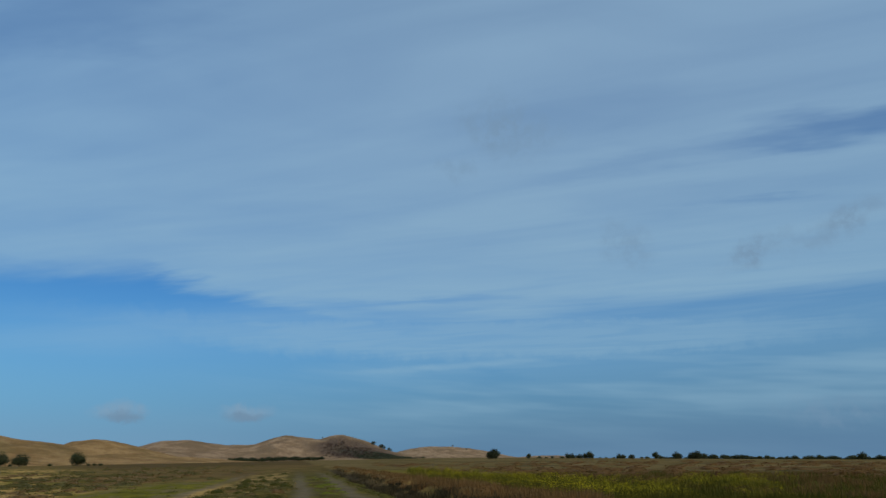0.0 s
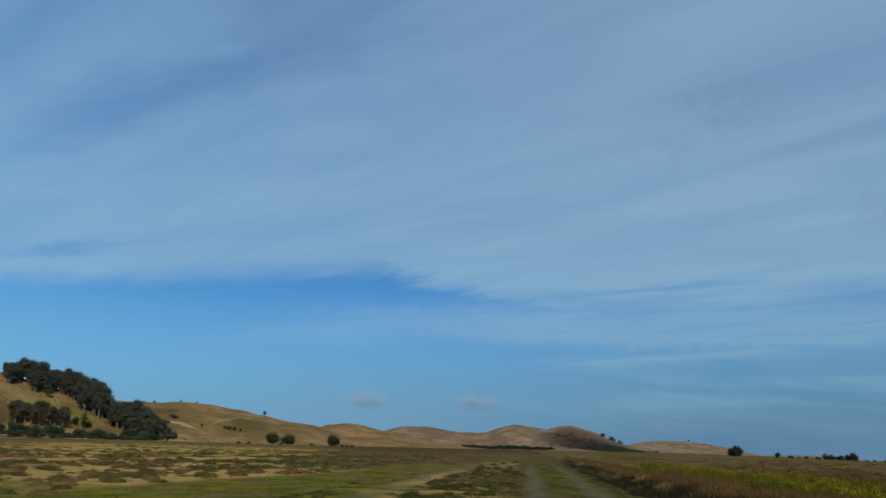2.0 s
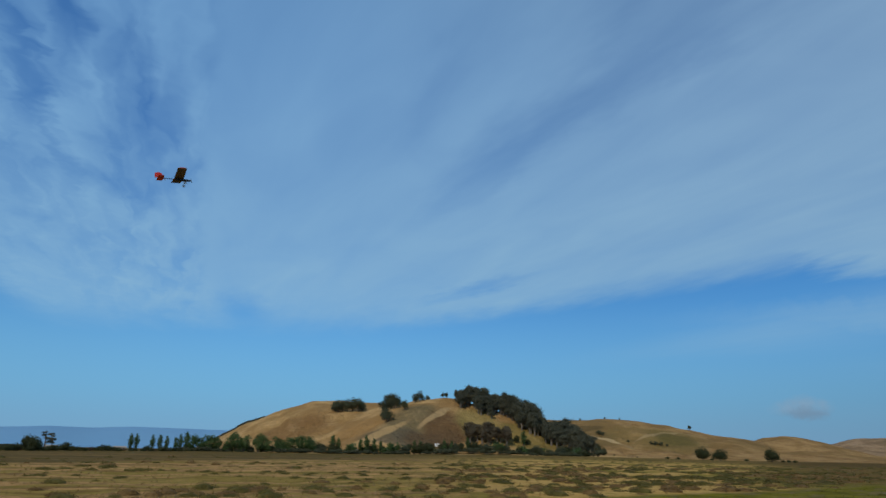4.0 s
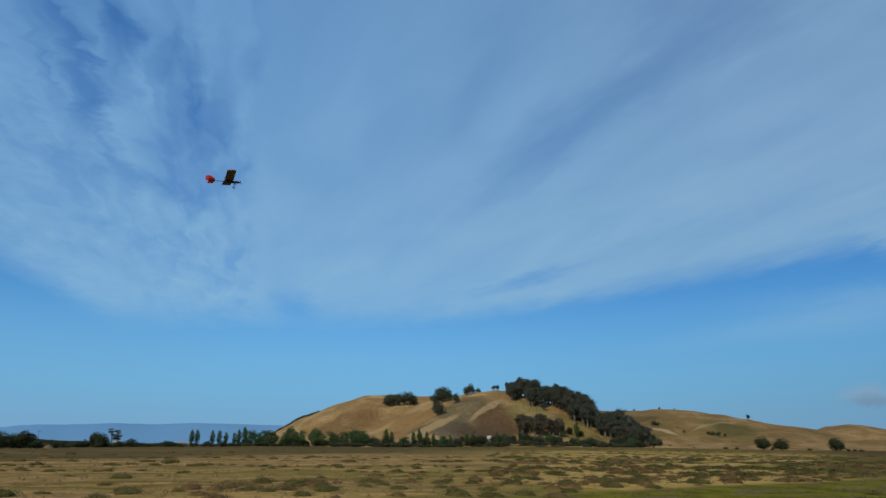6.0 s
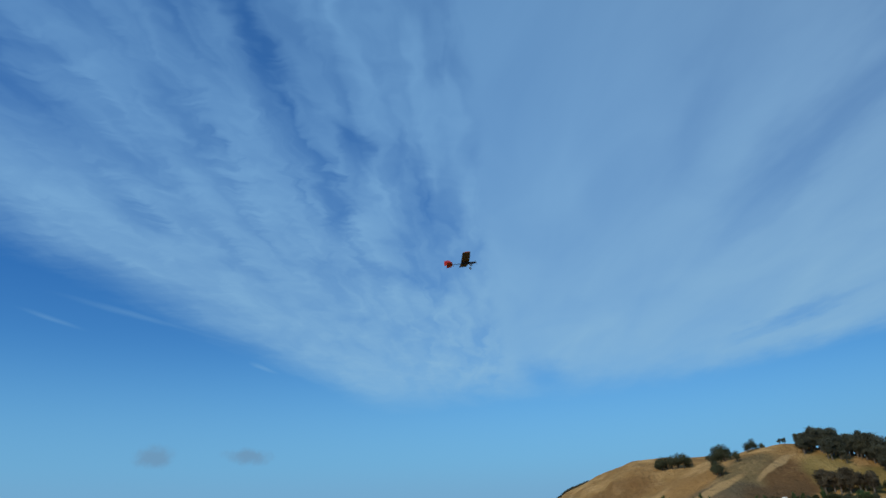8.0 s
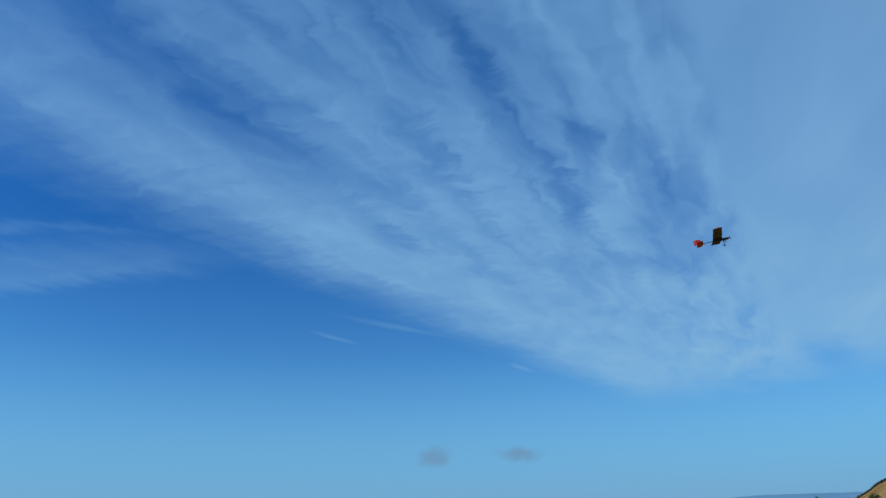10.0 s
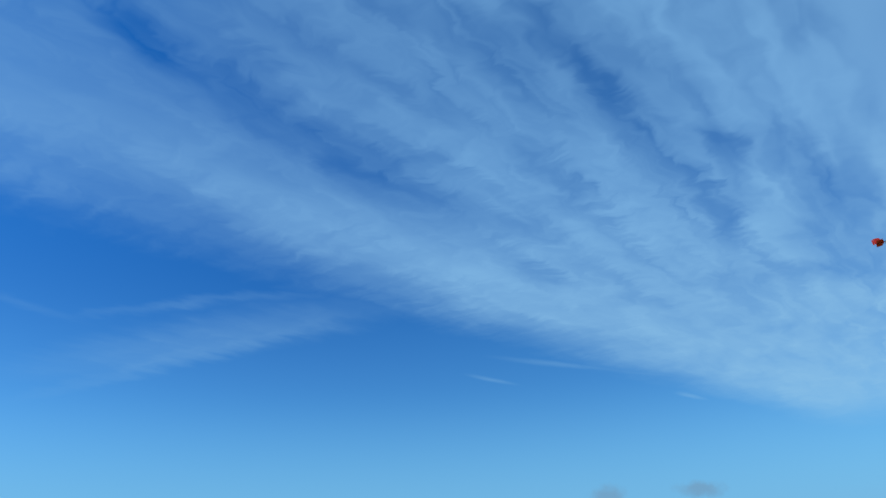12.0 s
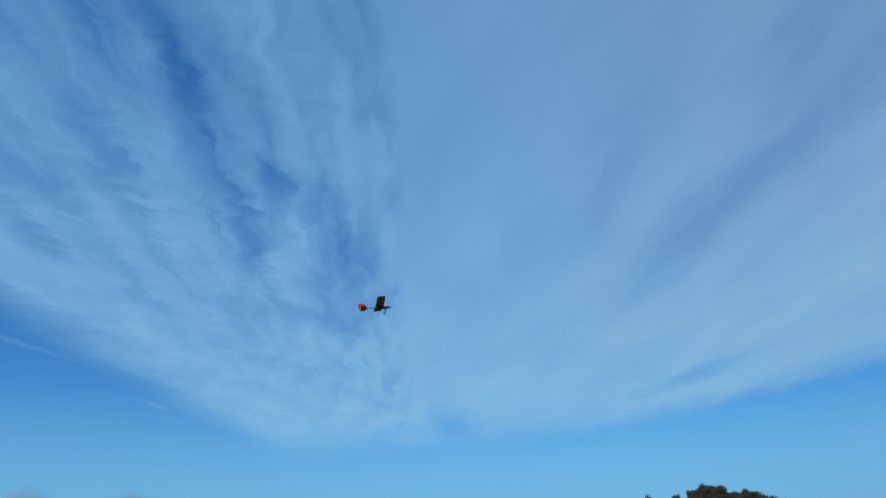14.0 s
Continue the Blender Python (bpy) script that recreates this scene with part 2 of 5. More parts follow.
ribbon = w.blob(w.vec("ADD", polar.outputs[0], w.vec("MULTIPLY", w.vec("SUBTRACT", puffn, (0.5, 0.5, 0.5)), (2.0, 0.35, 0))), 0.0, 7.15, 10.5, 0.42, -2.7, 0.9)
amount = w.math("ADD", amount, w.math("MULTIPLY", ribbon, 0.30))
clear = w.mix(1.0, sky.outputs[0], SKY_TINT, "MULTIPLY")
clear = w.mix(w.ramp(bearing, 75.0, 35.0), clear, w.mix(1.0, clear, (0.84, 0.84, 0.83), "MULTIPLY"))
clear = w.mix(w.math("MULTIPLY", w.ramp(bearing, 100.0, 130.0, 0.0, 0.5), w.ramp(rise, 0.18, 0.40)), clear, w.mix(1.0, clear, (0.62, 0.70, 0.82), "MULTIPLY"))
clear = w.mix(w.ramp(rise, 0.25, 0.6), clear, w.mix(1.0, clear, (0.55, 1.0, 1.06), "MULTIPLY"))
clear = w.mix(w.ramp(rise, 0.0, 0.5, 1.0, 0.0), clear, w.mix(1.0, clear, HAZE_TINT, "MULTIPLY"))
cirrus = w.mix(w.ramp(bearing, -10.0, 90.0), w.mix(w.ramp(rise, 0.08, 0.55), CLOUD_LOW_R, CLOUD_HIGH_R), w.mix(w.ramp(rise, 0.08, 0.55), CLOUD_LOW, CLOUD_HIGH))
clear = w.mix(w.math("MULTIPLY", low, 0.9), clear, w.mix(w.ramp(bearing, -9.0, 60.0), MURK_R, MURK_L))
clear = w.mix(w.math("MULTIPLY", w.ramp(rise, 0.085, 0.0, 0.0, 0.38), w.ramp(bearing, 2.0, 26.0)), clear, (2.0, 3.4, 5.0))
tone = w.mix(amount, clear, cirrus)
tone = w.mix(w.math("MULTIPLY", w.math("MULTIPLY", puffs, w.math("MULTIPLY_ADD", frayed, 0.4, 0.6)), 0.72, clamp=True), tone, PUFF)
tone = w.mix(w.math("MULTIPLY", under, 0.8, clamp=True), tone, PUFF_UNDER)
tone = w.mix(w.math("MULTIPLY", shade, 0.85, clamp=True), tone, PUFF_DARK)
tone = w.mix(w.math("MULTIPLY", dusk, 0.85, clamp=True), tone, (1.75, 2.95, 4.45))
back = w.add("ShaderNodeBackground")
w.put(back.inputs[0], tone)
back.inputs[1].default_value = SKY_STRENGTH
w.put(w.add("ShaderNodeOutputWorld").inputs[0], back.outputs[0])

sun = new("sun", bpy.data.lights.new("sun", "SUN"))
sun.data.energy, sun.data.angle, sun.data.color = 2.3, radians(1.5), (1.0, 0.90, 0.72)
sun.matrix_world = look(P(SUN_AZ, 1000, 1000 * math.tan(radians(SUN_EL))), (0, 0, 0))

# ---------- materials ----------
def material(name, rough=0.9, gloss=0.25):
    m = bpy.data.materials.new(name)
    m.use_nodes = True
    m.node_tree.nodes.clear()
    n = Nodes(m.node_tree)
    bsdf = n.add("ShaderNodeBsdfPrincipled")
    bsdf.inputs["Roughness"].default_value = rough
    bsdf.inputs["Specular IOR Level"].default_value = gloss
    n.put(n.add("ShaderNodeOutputMaterial").inputs[0], bsdf.outputs[0])
    return m, n, bsdf


def bump(n, bsdf, height, strength=0.5, distance=0.1):
    b = n.add("ShaderNodeBump")
    b.inputs["Strength"].default_value, b.inputs["Distance"].default_value = strength, distance
    n.put(b.inputs["Height"], height)
    n.put(bsdf.inputs["Normal"], b.outputs[0])


def plain(name, colour, rough=0.6, metal=0.0, vary=0.12, scale=8.0):
    """Paint, metal or cloth with a little uneven wear."""
    m, n, bsdf = material(name, rough)
    f, _ = n.noise(n.add("ShaderNodeTexCoord").outputs["Object"], scale, 5.0, 0.6)
    dark = tuple(c * (1 - vary * 1.5) for c in colour)
    n.put(bsdf.inputs["Base Color"], n.mix(n.ramp(f, 0.3, 0.7), dark, colour))
    n.put(bsdf.inputs["Roughness"], n.ramp(f, 0.2, 0.8, rough * 0.85, min(1.0, rough * 1.1)))
    bsdf.inputs["Metallic"].default_value = metal
    return m


def foliage(name, dark, light, dry=None, vary=0.45):
    """Leaves that differ from clump to clump and from plant to plant."""
    m, n, bsdf = material(name, 0.75)
    geo = n.add("ShaderNodeNewGeometry").outputs["Random Per Island"]
    info = n.add("ShaderNodeObjectInfo").outputs["Random"]
    f, _ = n.noise(n.add("ShaderNodeTexCoord").outputs["Object"], 0.45, 3.0)
    k = n.math("ADD", n.math("MULTIPLY", geo, vary), n.math("MULTIPLY", info, 0.75 - vary))
    k = n.math("ADD", k, n.math("MULTIPLY", n.ramp(f, 0.3, 0.7), 0.35), clamp=True)
    col = n.mix(k, dark, light)
    if dry:
        col = n.mix(n.ramp(geo, 0.78, 0.82, 0.0, 0.8), col, dry)
    n.put(bsdf.inputs["Base Color"], col)
    bsdf.inputs["Specular IOR Level"].default_value = 0.06
    # thin leaves let some light through
    glow = n.add("ShaderNodeBsdfTranslucent")
    n.put(glow.inputs[0], col)
    both = n.add("ShaderNodeMixShader")
    both.inputs[0].default_value = 0.38
    n.put(both.inputs[1], bsdf.outputs[0]), n.put(both.inputs[2], glow.outputs[0])
    n.put(m.node_tree.nodes["Material Output"].inputs[0], both.outputs[0])
    return m


STRAW, STRAW_PALE = (0.41, 0.245, 0.068), (0.51, 0.33, 0.11)


def field_material():
    """Grazed flat: straw, low green growth and bare soil; the mown strip and the tracks run along one line."""
    m, n, bsdf = material("field", 1.0, 0.02)
    pos = n.add("ShaderNodeNewGeometry").outputs["Position"]
    xyz = n.add("ShaderNodeSeparateXYZ")
    n.put(xyz.inputs[0], pos)
    x, y = xyz.outputs[0], xyz.outputs[1]
    lane = n.math("MULTIPLY_ADD", y, 0.21, x)
    reach = n.vec("LENGTH", pos)
    big, _ = n.noise(pos, 0.012, 4.0, 0.6)
    mid, _ = n.noise(n.place(pos, turn=62.0, scale=(1.7, 1, 1)), 0.05, 6.0, 0.66)
    clump, _ = n.noise(pos, 0.16, 5.0, 0.68)
    small, _ = n.noise(pos, 0.55, 5.0, 0.68)
    tiny, _ = n.noise(pos, 4.0, 4.0, 0.7)
    lane_w = n.math("ADD", lane, n.math("MULTIPLY", n.math("SUBTRACT", small, 0.5), 2.2))
    lane_w = n.math("ADD", lane_w, n.math("MULTIPLY", n.math("SUBTRACT", mid, 0.5), 3.0))
    straw = n.mix(n.ramp(small, 0.35, 0.68), STRAW, STRAW_PALE)
    straw = n.mix(n.ramp(tiny, 0.4, 0.7, 0.0, 0.6), straw, (0.19, 0.115, 0.03))
    green = n.mix(n.ramp(small, 0.35, 0.65), (0.10, 0.087, 0.014), (0.22, 0.170, 0.032))
    brown = n.mix(n.ramp(small, 0.35, 0.65), (0.055, 0.042, 0.010), (0.125, 0.088, 0.022))
    # open flat
    col = n.mix(n.ramp(n.math("ADD", mid, n.math("MULTIPLY", small, 0.25)), 0.62, 0.68), straw, green)
    col = n.mix(n.ramp(n.math("ADD", clump, n.math("MULTIPLY", mid, 0.55)), 0.88, 0.94, 0.0, 0.65), col, brown)
    col = n.mix(n.ramp(n.math("ADD", big, n.math("MULTIPLY", clump, 0.5)), 0.84, 0.9, 0.0, 0.55), col, brown)
    # greener bands, then rank dark growth, along the far left side
    bearing = n.math("ARCTAN2", n.math("MULTIPLY", x, -1.0), y)
    leftward = n.ramp(bearing, 0.80, 1.08)
    # level bands of cut straw and green growth that lie across the left of the flat
    across = n.vec("DOT_PRODUCT", pos, tuple(P(88.0, 1.0)))
    along = n.vec("DOT_PRODUCT", pos, tuple(P(-2.0, 1.0)))
    lay = n.add("ShaderNodeCombineXYZ")
    n.put(lay.inputs[0], n.math("MULTIPLY", n.math("LOGARITHM", n.math("MAXIMUM", n.math("MULTIPLY_ADD", n.math("SUBTRACT", clump, 0.5), 6.0, across), 2.0), math.e), 10.0))
    n.put(lay.inputs[1], n.math("MULTIPLY", along, 0.016))
    swath, _ = n.noise(lay.outputs[0], 1.0, 4.0, 0.55)
    swath = n.math("MULTIPLY_ADD", n.math("SUBTRACT", small, 0.5), 0.16, swath)
    cut = n.mix(n.ramp(n.math("MULTIPLY_ADD", tiny, 0.4, clump), 0.5, 0.9), (0.455, 0.262, 0.100), (0.285, 0.166, 0.064))
    cut = n.mix(n.ramp(n.math("MULTIPLY_ADD", tiny, 0.3, small), 0.58, 0.78, 0.0, 0.75), cut, (0.125, 0.082, 0.030))
    growth = n.mix(n.ramp(small, 0.35, 0.65), (0.165, 0.115, 0.027), (0.275, 0.192, 0.050))
    banded = n.mix(n.ramp(swath, 0.485, 0.54), cut, growth)
    fine_swath, _ = n.noise(lay.outputs[0], 2.6, 3.0, 0.6)
    banded = n.mix(n.ramp(n.math("MULTIPLY_ADD", n.math("SUBTRACT", small, 0.5), 0.22, fine_swath), 0.54, 0.62, 0.0, 0.7), banded, (0.135, 0.078, 0.026))
    banded = n.mix(n.ramp(swath, 0.62, 0.68, 0.0, 0.7), banded, brown)
    col = n.mix(n.math("MULTIPLY", n.ramp(bearing, 0.72, 1.05), n.ramp(reach, 20.0, 30.0)), col, banded)
    yard = P(90.0, 400.0)
    bare = n.math("MULTIPLY", n.blob(pos, yard.x, yard.y, 190, 45, 0.0, 0.4), n.ramp(mid, 0.42, 0.5))
    rank_far = n.math("MULTIPLY", leftward, n.ramp(n.math("MULTIPLY_ADD", clump, 30.0, n.math("MULTIPLY", reach, n.ramp(bearing, 1.0, 1.65, 0.72, 1.55))), 118.0, 136.0))
    col = n.mix(n.math("MULTIPLY", rank_far, n.ramp(mid, 0.42, 0.6, 0.95, 0.65)), col, n.mix(n.ramp(small, 0.35, 0.65), (0.064, 0.045, 0.016), (0.118, 0.083, 0.030)))
    # far edge of the flat is rank and dark
    col = n.mix(n.math("MULTIPLY", n.ramp(n.math("MULTIPLY_ADD", clump, 120.0, reach), 260.0, 380.0), n.ramp(mid, 0.3, 0.6, 0.6, 0.95)), col, n.mix(n.ramp(small, 0.35, 0.65), (0.070, 0.048, 0.014), (0.145, 0.100, 0.028)))
    col = n.mix(bare, col, (0.30, 0.205, 0.105))
    ahead = n.math("MULTIPLY", n.math("MAXIMUM", n.ramp(lane_w, -26.0, -11.0), n.ramp(bearing, 0.55, 0.42)), n.ramp(n.math("MULTIPLY_ADD", clump, 50.0, reach), 62.0, 105.0))
    col = n.mix(n.math("MULTIPLY", ahead, n.ramp(mid, 0.3, 0.62, 0.95, 0.7)), col, n.mix(n.ramp(small, 0.3, 0.7), (0.060, 0.038, 0.013), (0.105, 0.066, 0.022)))
    # mown strip
    strip = n.math("MULTIPLY", n.ramp(n.math("MULTIPLY_ADD", reach, -0.2, lane_w), -23.3, -21.7), n.ramp(lane_w, -5.8, -7.0))
    worn, _ = n.noise(n.place(pos, turn=102.0, scale=(2.6, 1.1, 1)), 0.6, 5.0, 0.66)
    mown = n.mix(n.ramp(small, 0.35, 0.68), (0.082, 0.074, 0.008), (0.185, 0.158, 0.016))
    mown = n.mix(n.ramp(worn, 0.50, 0.60, 0.0, 0.75), mown, n.mix(n.ramp(tiny, 0.3, 0.7), (0.105, 0.078, 0.034), (0.185, 0.135, 0.062)))
    mown = n.mix(n.ramp(clump, 0.56, 0.66, 0.0, 0.6), mown, (0.060, 0.050, 0.012))
    col = n.mix(n.math("MULTIPLY", strip, n.ramp(reach, 110.0, 60.0)), col, mown)
    # rough ground between the tracks
    rough = n.math("MULTIPLY", n.ramp(lane_w, -5.6, -4.6), n.ramp(lane_w, 6.0, 5.2))
    col = n.mix(n.math("MULTIPLY", rough, n.ramp(reach, 160.0, 80.0)), col, n.mix(n.ramp(n.math("ADD", small, n.math("MULTIPLY", mid, 0.3)), 0.63, 0.72), n.mix(n.ramp(clump, 0.4, 0.6), brown, n.mix(0.7, green, brown)), n.mix(n.ramp(lane_w, -0.2, -1.2), n.mix(n.ramp(clump, 0.4, 0.6), (0.085, 0.070, 0.022), (0.120, 0.098, 0.020)), n.mix(0.5, straw, (0.19, 0.125, 0.052)))))
    # worn wheel tracks
    for centre, half in ((-6.1, 0.62), (0.40, 0.66), (3.15, 0.68)):
        off = n.math("ABSOLUTE", n.math("SUBTRACT", n.math("ADD", lane, n.math("MULTIPLY", n.math("SUBTRACT", clump, 0.5), 1.5)), centre))
        worn = n.math("MULTIPLY", n.ramp(n.math("MULTIPLY_ADD", n.math("SUBTRACT", small, 0.5), 1.5, off), half * 1.2, half * 0.2), n.ramp(reach, 130.0, 60.0))
        col = n.mix(n.math("MULTIPLY", worn, n.math("MULTIPLY", n.ramp(mid, 0.60, 0.48, 0.40, 0.95), n.ramp(tiny, 0.3, 0.65, 0.5, 0.85))), col, n.mix(n.ramp(small, 0.3, 0.7), (0.110, 0.084, 0.052), (0.190, 0.146, 0.090)))
    # shade in the ditch, painted as a dark strip along it
    col = n.mix(n.math("MULTIPLY", n.math("MULTIPLY", n.ramp(lane, 4.9, 5.5), n.ramp(lane, 7.0, 6.4)), n.ramp(reach, 170.0, 90.0, 0.0, 0.85)), col, n.mix(n.ramp(small, 0.35, 0.65), (0.030, 0.022, 0.012), (0.060, 0.044, 0.022)))
    # rank growth to the right of the ditch
    rank = n.ramp(lane_w, 6.0, 8.0)
    weeds = n.mix(n.ramp(mid, 0.35, 0.65), (0.085, 0.064, 0.016), (0.10, 0.088, 0.012))
    weeds = n.mix(n.ramp(lane_w, 12.0, 8.5), weeds, n.mix(n.ramp(small, 0.35, 0.7), (0.085, 0.048, 0.016), (0.17, 0.10, 0.034)))
    fallow = n.mix(n.ramp(n.math("ADD", mid, n.math("MULTIPLY", small, 0.3)), 0.5, 0.75), (0.066, 0.048, 0.014), (0.138, 0.095, 0.029))
    # level bands of tan stubble and dark weeds farther out
    lay = n.add("ShaderNodeCombineXYZ")
    n.put(lay.inputs[0], n.math("MULTIPLY", n.math("LOGARITHM", n.math("MAXIMUM", n.math("MULTIPLY_ADD", n.math("SUBTRACT", clump, 0.5), 8.0, n.vec("DOT_PRODUCT", pos, tuple(P(-16.0, 1.0)))), 2.0), math.e), 9.0))
    n.put(lay.inputs[1], n.math("MULTIPLY", n.vec("DOT_PRODUCT", pos, tuple(P(74.0, 1.0))), 0.015))
    stubble, _ = n.noise(lay.outputs[0], 1.0, 4.0, 0.55)
    fallow = n.mix(n.ramp(stubble, 0.46, 0.56, 0.0, 0.9), fallow, n.mix(n.ramp(small, 0.35, 0.65), (0.135, 0.092, 0.032), (0.20, 0.138, 0.052)))
    weeds = n.mix(n.ramp(reach, 50.0, 80.0), weeds, fallow)
    # a strip of mustard in flower runs along the ditch
    flowering = n.math("MULTIPLY", n.math("MULTIPLY", n.ramp(lane_w, 10.0, 12.5), n.ramp(lane_w, 20.0, 17.0)), n.ramp(reach, 125.0, 90.0))
    weeds = n.mix(n.math("MULTIPLY", flowering, n.ramp(mid, 0.35, 0.55, 0.5, 0.95)), weeds, n.mix(n.ramp(small, 0.35, 0.65), (0.115, 0.096, 0.012), (0.21, 0.170, 0.016)))
    col = n.mix(rank, col, weeds)
    n.put(bsdf.inputs["Base Color"], col)
    bump(n, bsdf, n.math("ADD", n.math("MULTIPLY", small, 0.7), n.math("MULTIPLY", tiny, 0.3)), 0.5, 0.18)
    return m


def hill_material(name, a, b, c, patches=(), relief=5.0):
    """Dry grass slope: two straws, greener hollows, terracettes, and named bare or burnt patches (x, y, rx, ry, colour)."""
    m, n, bsdf = material(name, 1.0, 0.02)
    geo = n.add("ShaderNodeNewGeometry")
    pos = geo.outputs["Position"]
    big, _ = n.noise(pos, 0.007, 4.0, 0.6, 2.0, 0.6)
    mid, _ = n.noise(pos, 0.03, 5.0, 0.62)
    fine, _ = n.noise(pos, 0.22, 5.0, 0.7)
    col = n.mix(n.ramp(mid, 0.36, 0.64), tuple(v * 0.82 for v in a), tuple(v * 1.08 for v in b))
    col = n.mix(n.ramp(big, 0.48, 0.62, 0.0, 0.85), col, c)
    for px, py, rx, ry, turn, shade, amount in patches:
        warped = n.vec("ADD", pos, n.vec("MULTIPLY", n.vec("SUBTRACT", n.noise(pos, 0.02, 4.0, 0.6)[1], (0.5, 0.5, 0.5)), (min(24, 5 + ry * 0.35), min(24, 5 + ry * 0.35), 0)))
        flat = n.vec("MULTIPLY", warped, (1, 1, 0))
        k = n.math("MULTIPLY", n.blob(flat, px, py, rx, ry, turn, 0.45), n.ramp(fine, 0.25, 0.6, amount * 0.7, amount))
        col = n.mix(k, col, shade)
    col = n.mix(n.ramp(fine, 0.4, 0.8, 0.0, 0.35), col, tuple(v * 0.5 for v in a))
    n.put(bsdf.inputs["Base Color"], col)
    bump(n, bsdf, n.math("ADD", fine, n.math("MULTIPLY", mid, 2.5)), 1.0, relief)
    return m


# ---------- building blocks ----------
def mesh_from(name, verts, faces, mat, smooth=True):
    me = bpy.data.meshes.new(name)
    me.from_pydata(verts, [], faces)
    me.validate()
    me.materials.append(mat)
    if smooth:
        me.shade_smooth()
    return me


def part(name, bm, mat, parent, label=""):
    me = bpy.data.meshes.new(name)
    bm.to_mesh(me)
    bm.free()
    me.materials.append(mat)
    ob = new(name, me)
    ob.parent = parent
    return tagged(ob, label)


def holder(name, label, category, place, turn=0.0, size=1.0, group=""):
    ob = new(name)
    ob.matrix_world = Matrix.LocRotScale(place, Euler((0, 0, radians(turn))), (size,) * 3)
    return tagged(ob, label, category, group)


def waves(x, y, size, seed, octaves=4):
    """Smooth rolling noise, about -1 to 1, on arrays."""
    rng = np.random.default_rng(seed)
    out, amp, k = np.zeros_like(x), 1.0, 2 * math.pi / size
    for _ in range(octaves):
        for _ in range(4):
            a, p = rng.uniform(0, 2 * math.pi), rng.uniform(0, 6.28)
            out += amp * 0.4 * np.sin(k * (x * math.cos(a) + y * math.sin(a)) + p + 0.9 * np.sin(k * 0.6 * (y * math.cos(a) - x * math.sin(a)) + p * 2))
        amp, k = amp * 0.5, k * 2.05
    return out


# ---------- ground ----------
def ground_height(x, y):
    """The flat, falling gently away to the right and rising to the hill foot."""
    x, y = np.asarray(x, float), np.asarray(y, float)
    fall = -0.021 * 30 * np.log1p(np.exp(np.clip((x - 55) / 30, -30, 200)))
    lane = x + 0.21 * y
    ditch = -0.60 * np.exp(-((lane - 5.75) / 0.8) ** 2) + 0.50 * np.exp(-((lane - 8.0) / 1.3) ** 2)
    reach = np.hypot(x, y)
    near = np.exp(-reach / 300)
    # the flat climbs a little to the foot of the high hill
    bearing = np.degrees(np.arctan2(-x, y))
    climb = np.interp(bearing, (24, 40, 47, 60), (0.0, 1.0, 1.0, 0.0)) * np.interp(reach, (150, 350, 580, 620, 690), (0.0, 0.5, 1.0, 1.0, 0.0))
    return fall + 1.6 * climb + ditch * near + 0.10 * near * waves(x, y, 14.0, 3, 3)


def build_ground():
    radii = [0.0] + list(np.geomspace(2.0, 4900.0, 190))
    sectors = 300
    ang = np.linspace(0, 2 * math.pi, sectors, endpoint=False)
    verts = [(0.0, 0.0, float(ground_height(0.0, 0.0)))]
    for r in radii[1:]:
        x, y = -r * np.sin(ang), r * np.cos(ang)
        verts += list(zip(x.tolist(), y.tolist(), ground_height(x, y).tolist()))
    faces = [(0, 1 + i, 1 + (i + 1) % sectors) for i in range(sectors)]
    for k in range(len(radii) - 2):
        a, b = 1 + k * sectors, 1 + (k + 1) * sectors
        faces += [(a + i, b + i, b + (i + 1) % sectors, a + (i + 1) % sectors) for i in range(sectors)]
    return tagged(new("ground", mesh_from("ground", verts, faces, field_material())), "flat dry field of straw, green growth and bare soil", "field", kind="structure")


build_ground()

# ---------- hills ----------
HILLS = []


def ridge_height(x, y, ridges, seed, rough):
    """Height of rounded ridges: each a line of (azimuth, distance, elevation of its crest in degrees, half width)."""
    x, y = np.asarray(x, float), np.asarray(y, float)
    total = np.zeros_like(x)
    wob_x, wob_y = waves(x, y, 170.0, seed, 3) * 16 * rough, waves(x, y, 170.0, seed + 1, 3) * 16 * rough
    for line in ridges:
        pts = [(*P(a, r).xy, 1.7 + r * math.tan(radians(e)), wd) for a, r, e, wd in line]
        best, near = np.zeros_like(x), np.full_like(x, 1e9)
        for (x0, y0, h0, w0), (x1, y1, h1, w1) in zip(pts, pts[1:]):
            dx, dy = x1 - x0, y1 - y0
            t = np.clip(((x - x0) * dx + (y - y0) * dy) / (dx * dx + dy * dy), 0, 1)
            d = np.hypot(x - x0 - t * dx, y - y0 - t * dy)
            wd = w0 + (w1 - w0) * t
            far = np.clip(d / wd, 0, 1)
            d2 = np.hypot(x + wob_x * far - x0 - t * dx, y + wob_y * far - y0 - t * dy)
            u = np.clip(d2 / wd, 0, 1)
            here = np.maximum(0, h0 + (h1 - h0) * t) * (0.5 + 0.5 * np.cos(math.pi * u)) ** 0.9
            best, near = np.where(d < near, here, best), np.minimum(d, near)
        total = np.maximum(total, best)
    foot = np.clip(total / 6.0, 0, 1)
    return total + foot * waves(x, y, 45.0, seed + 2, 3) * 0.8 * rough


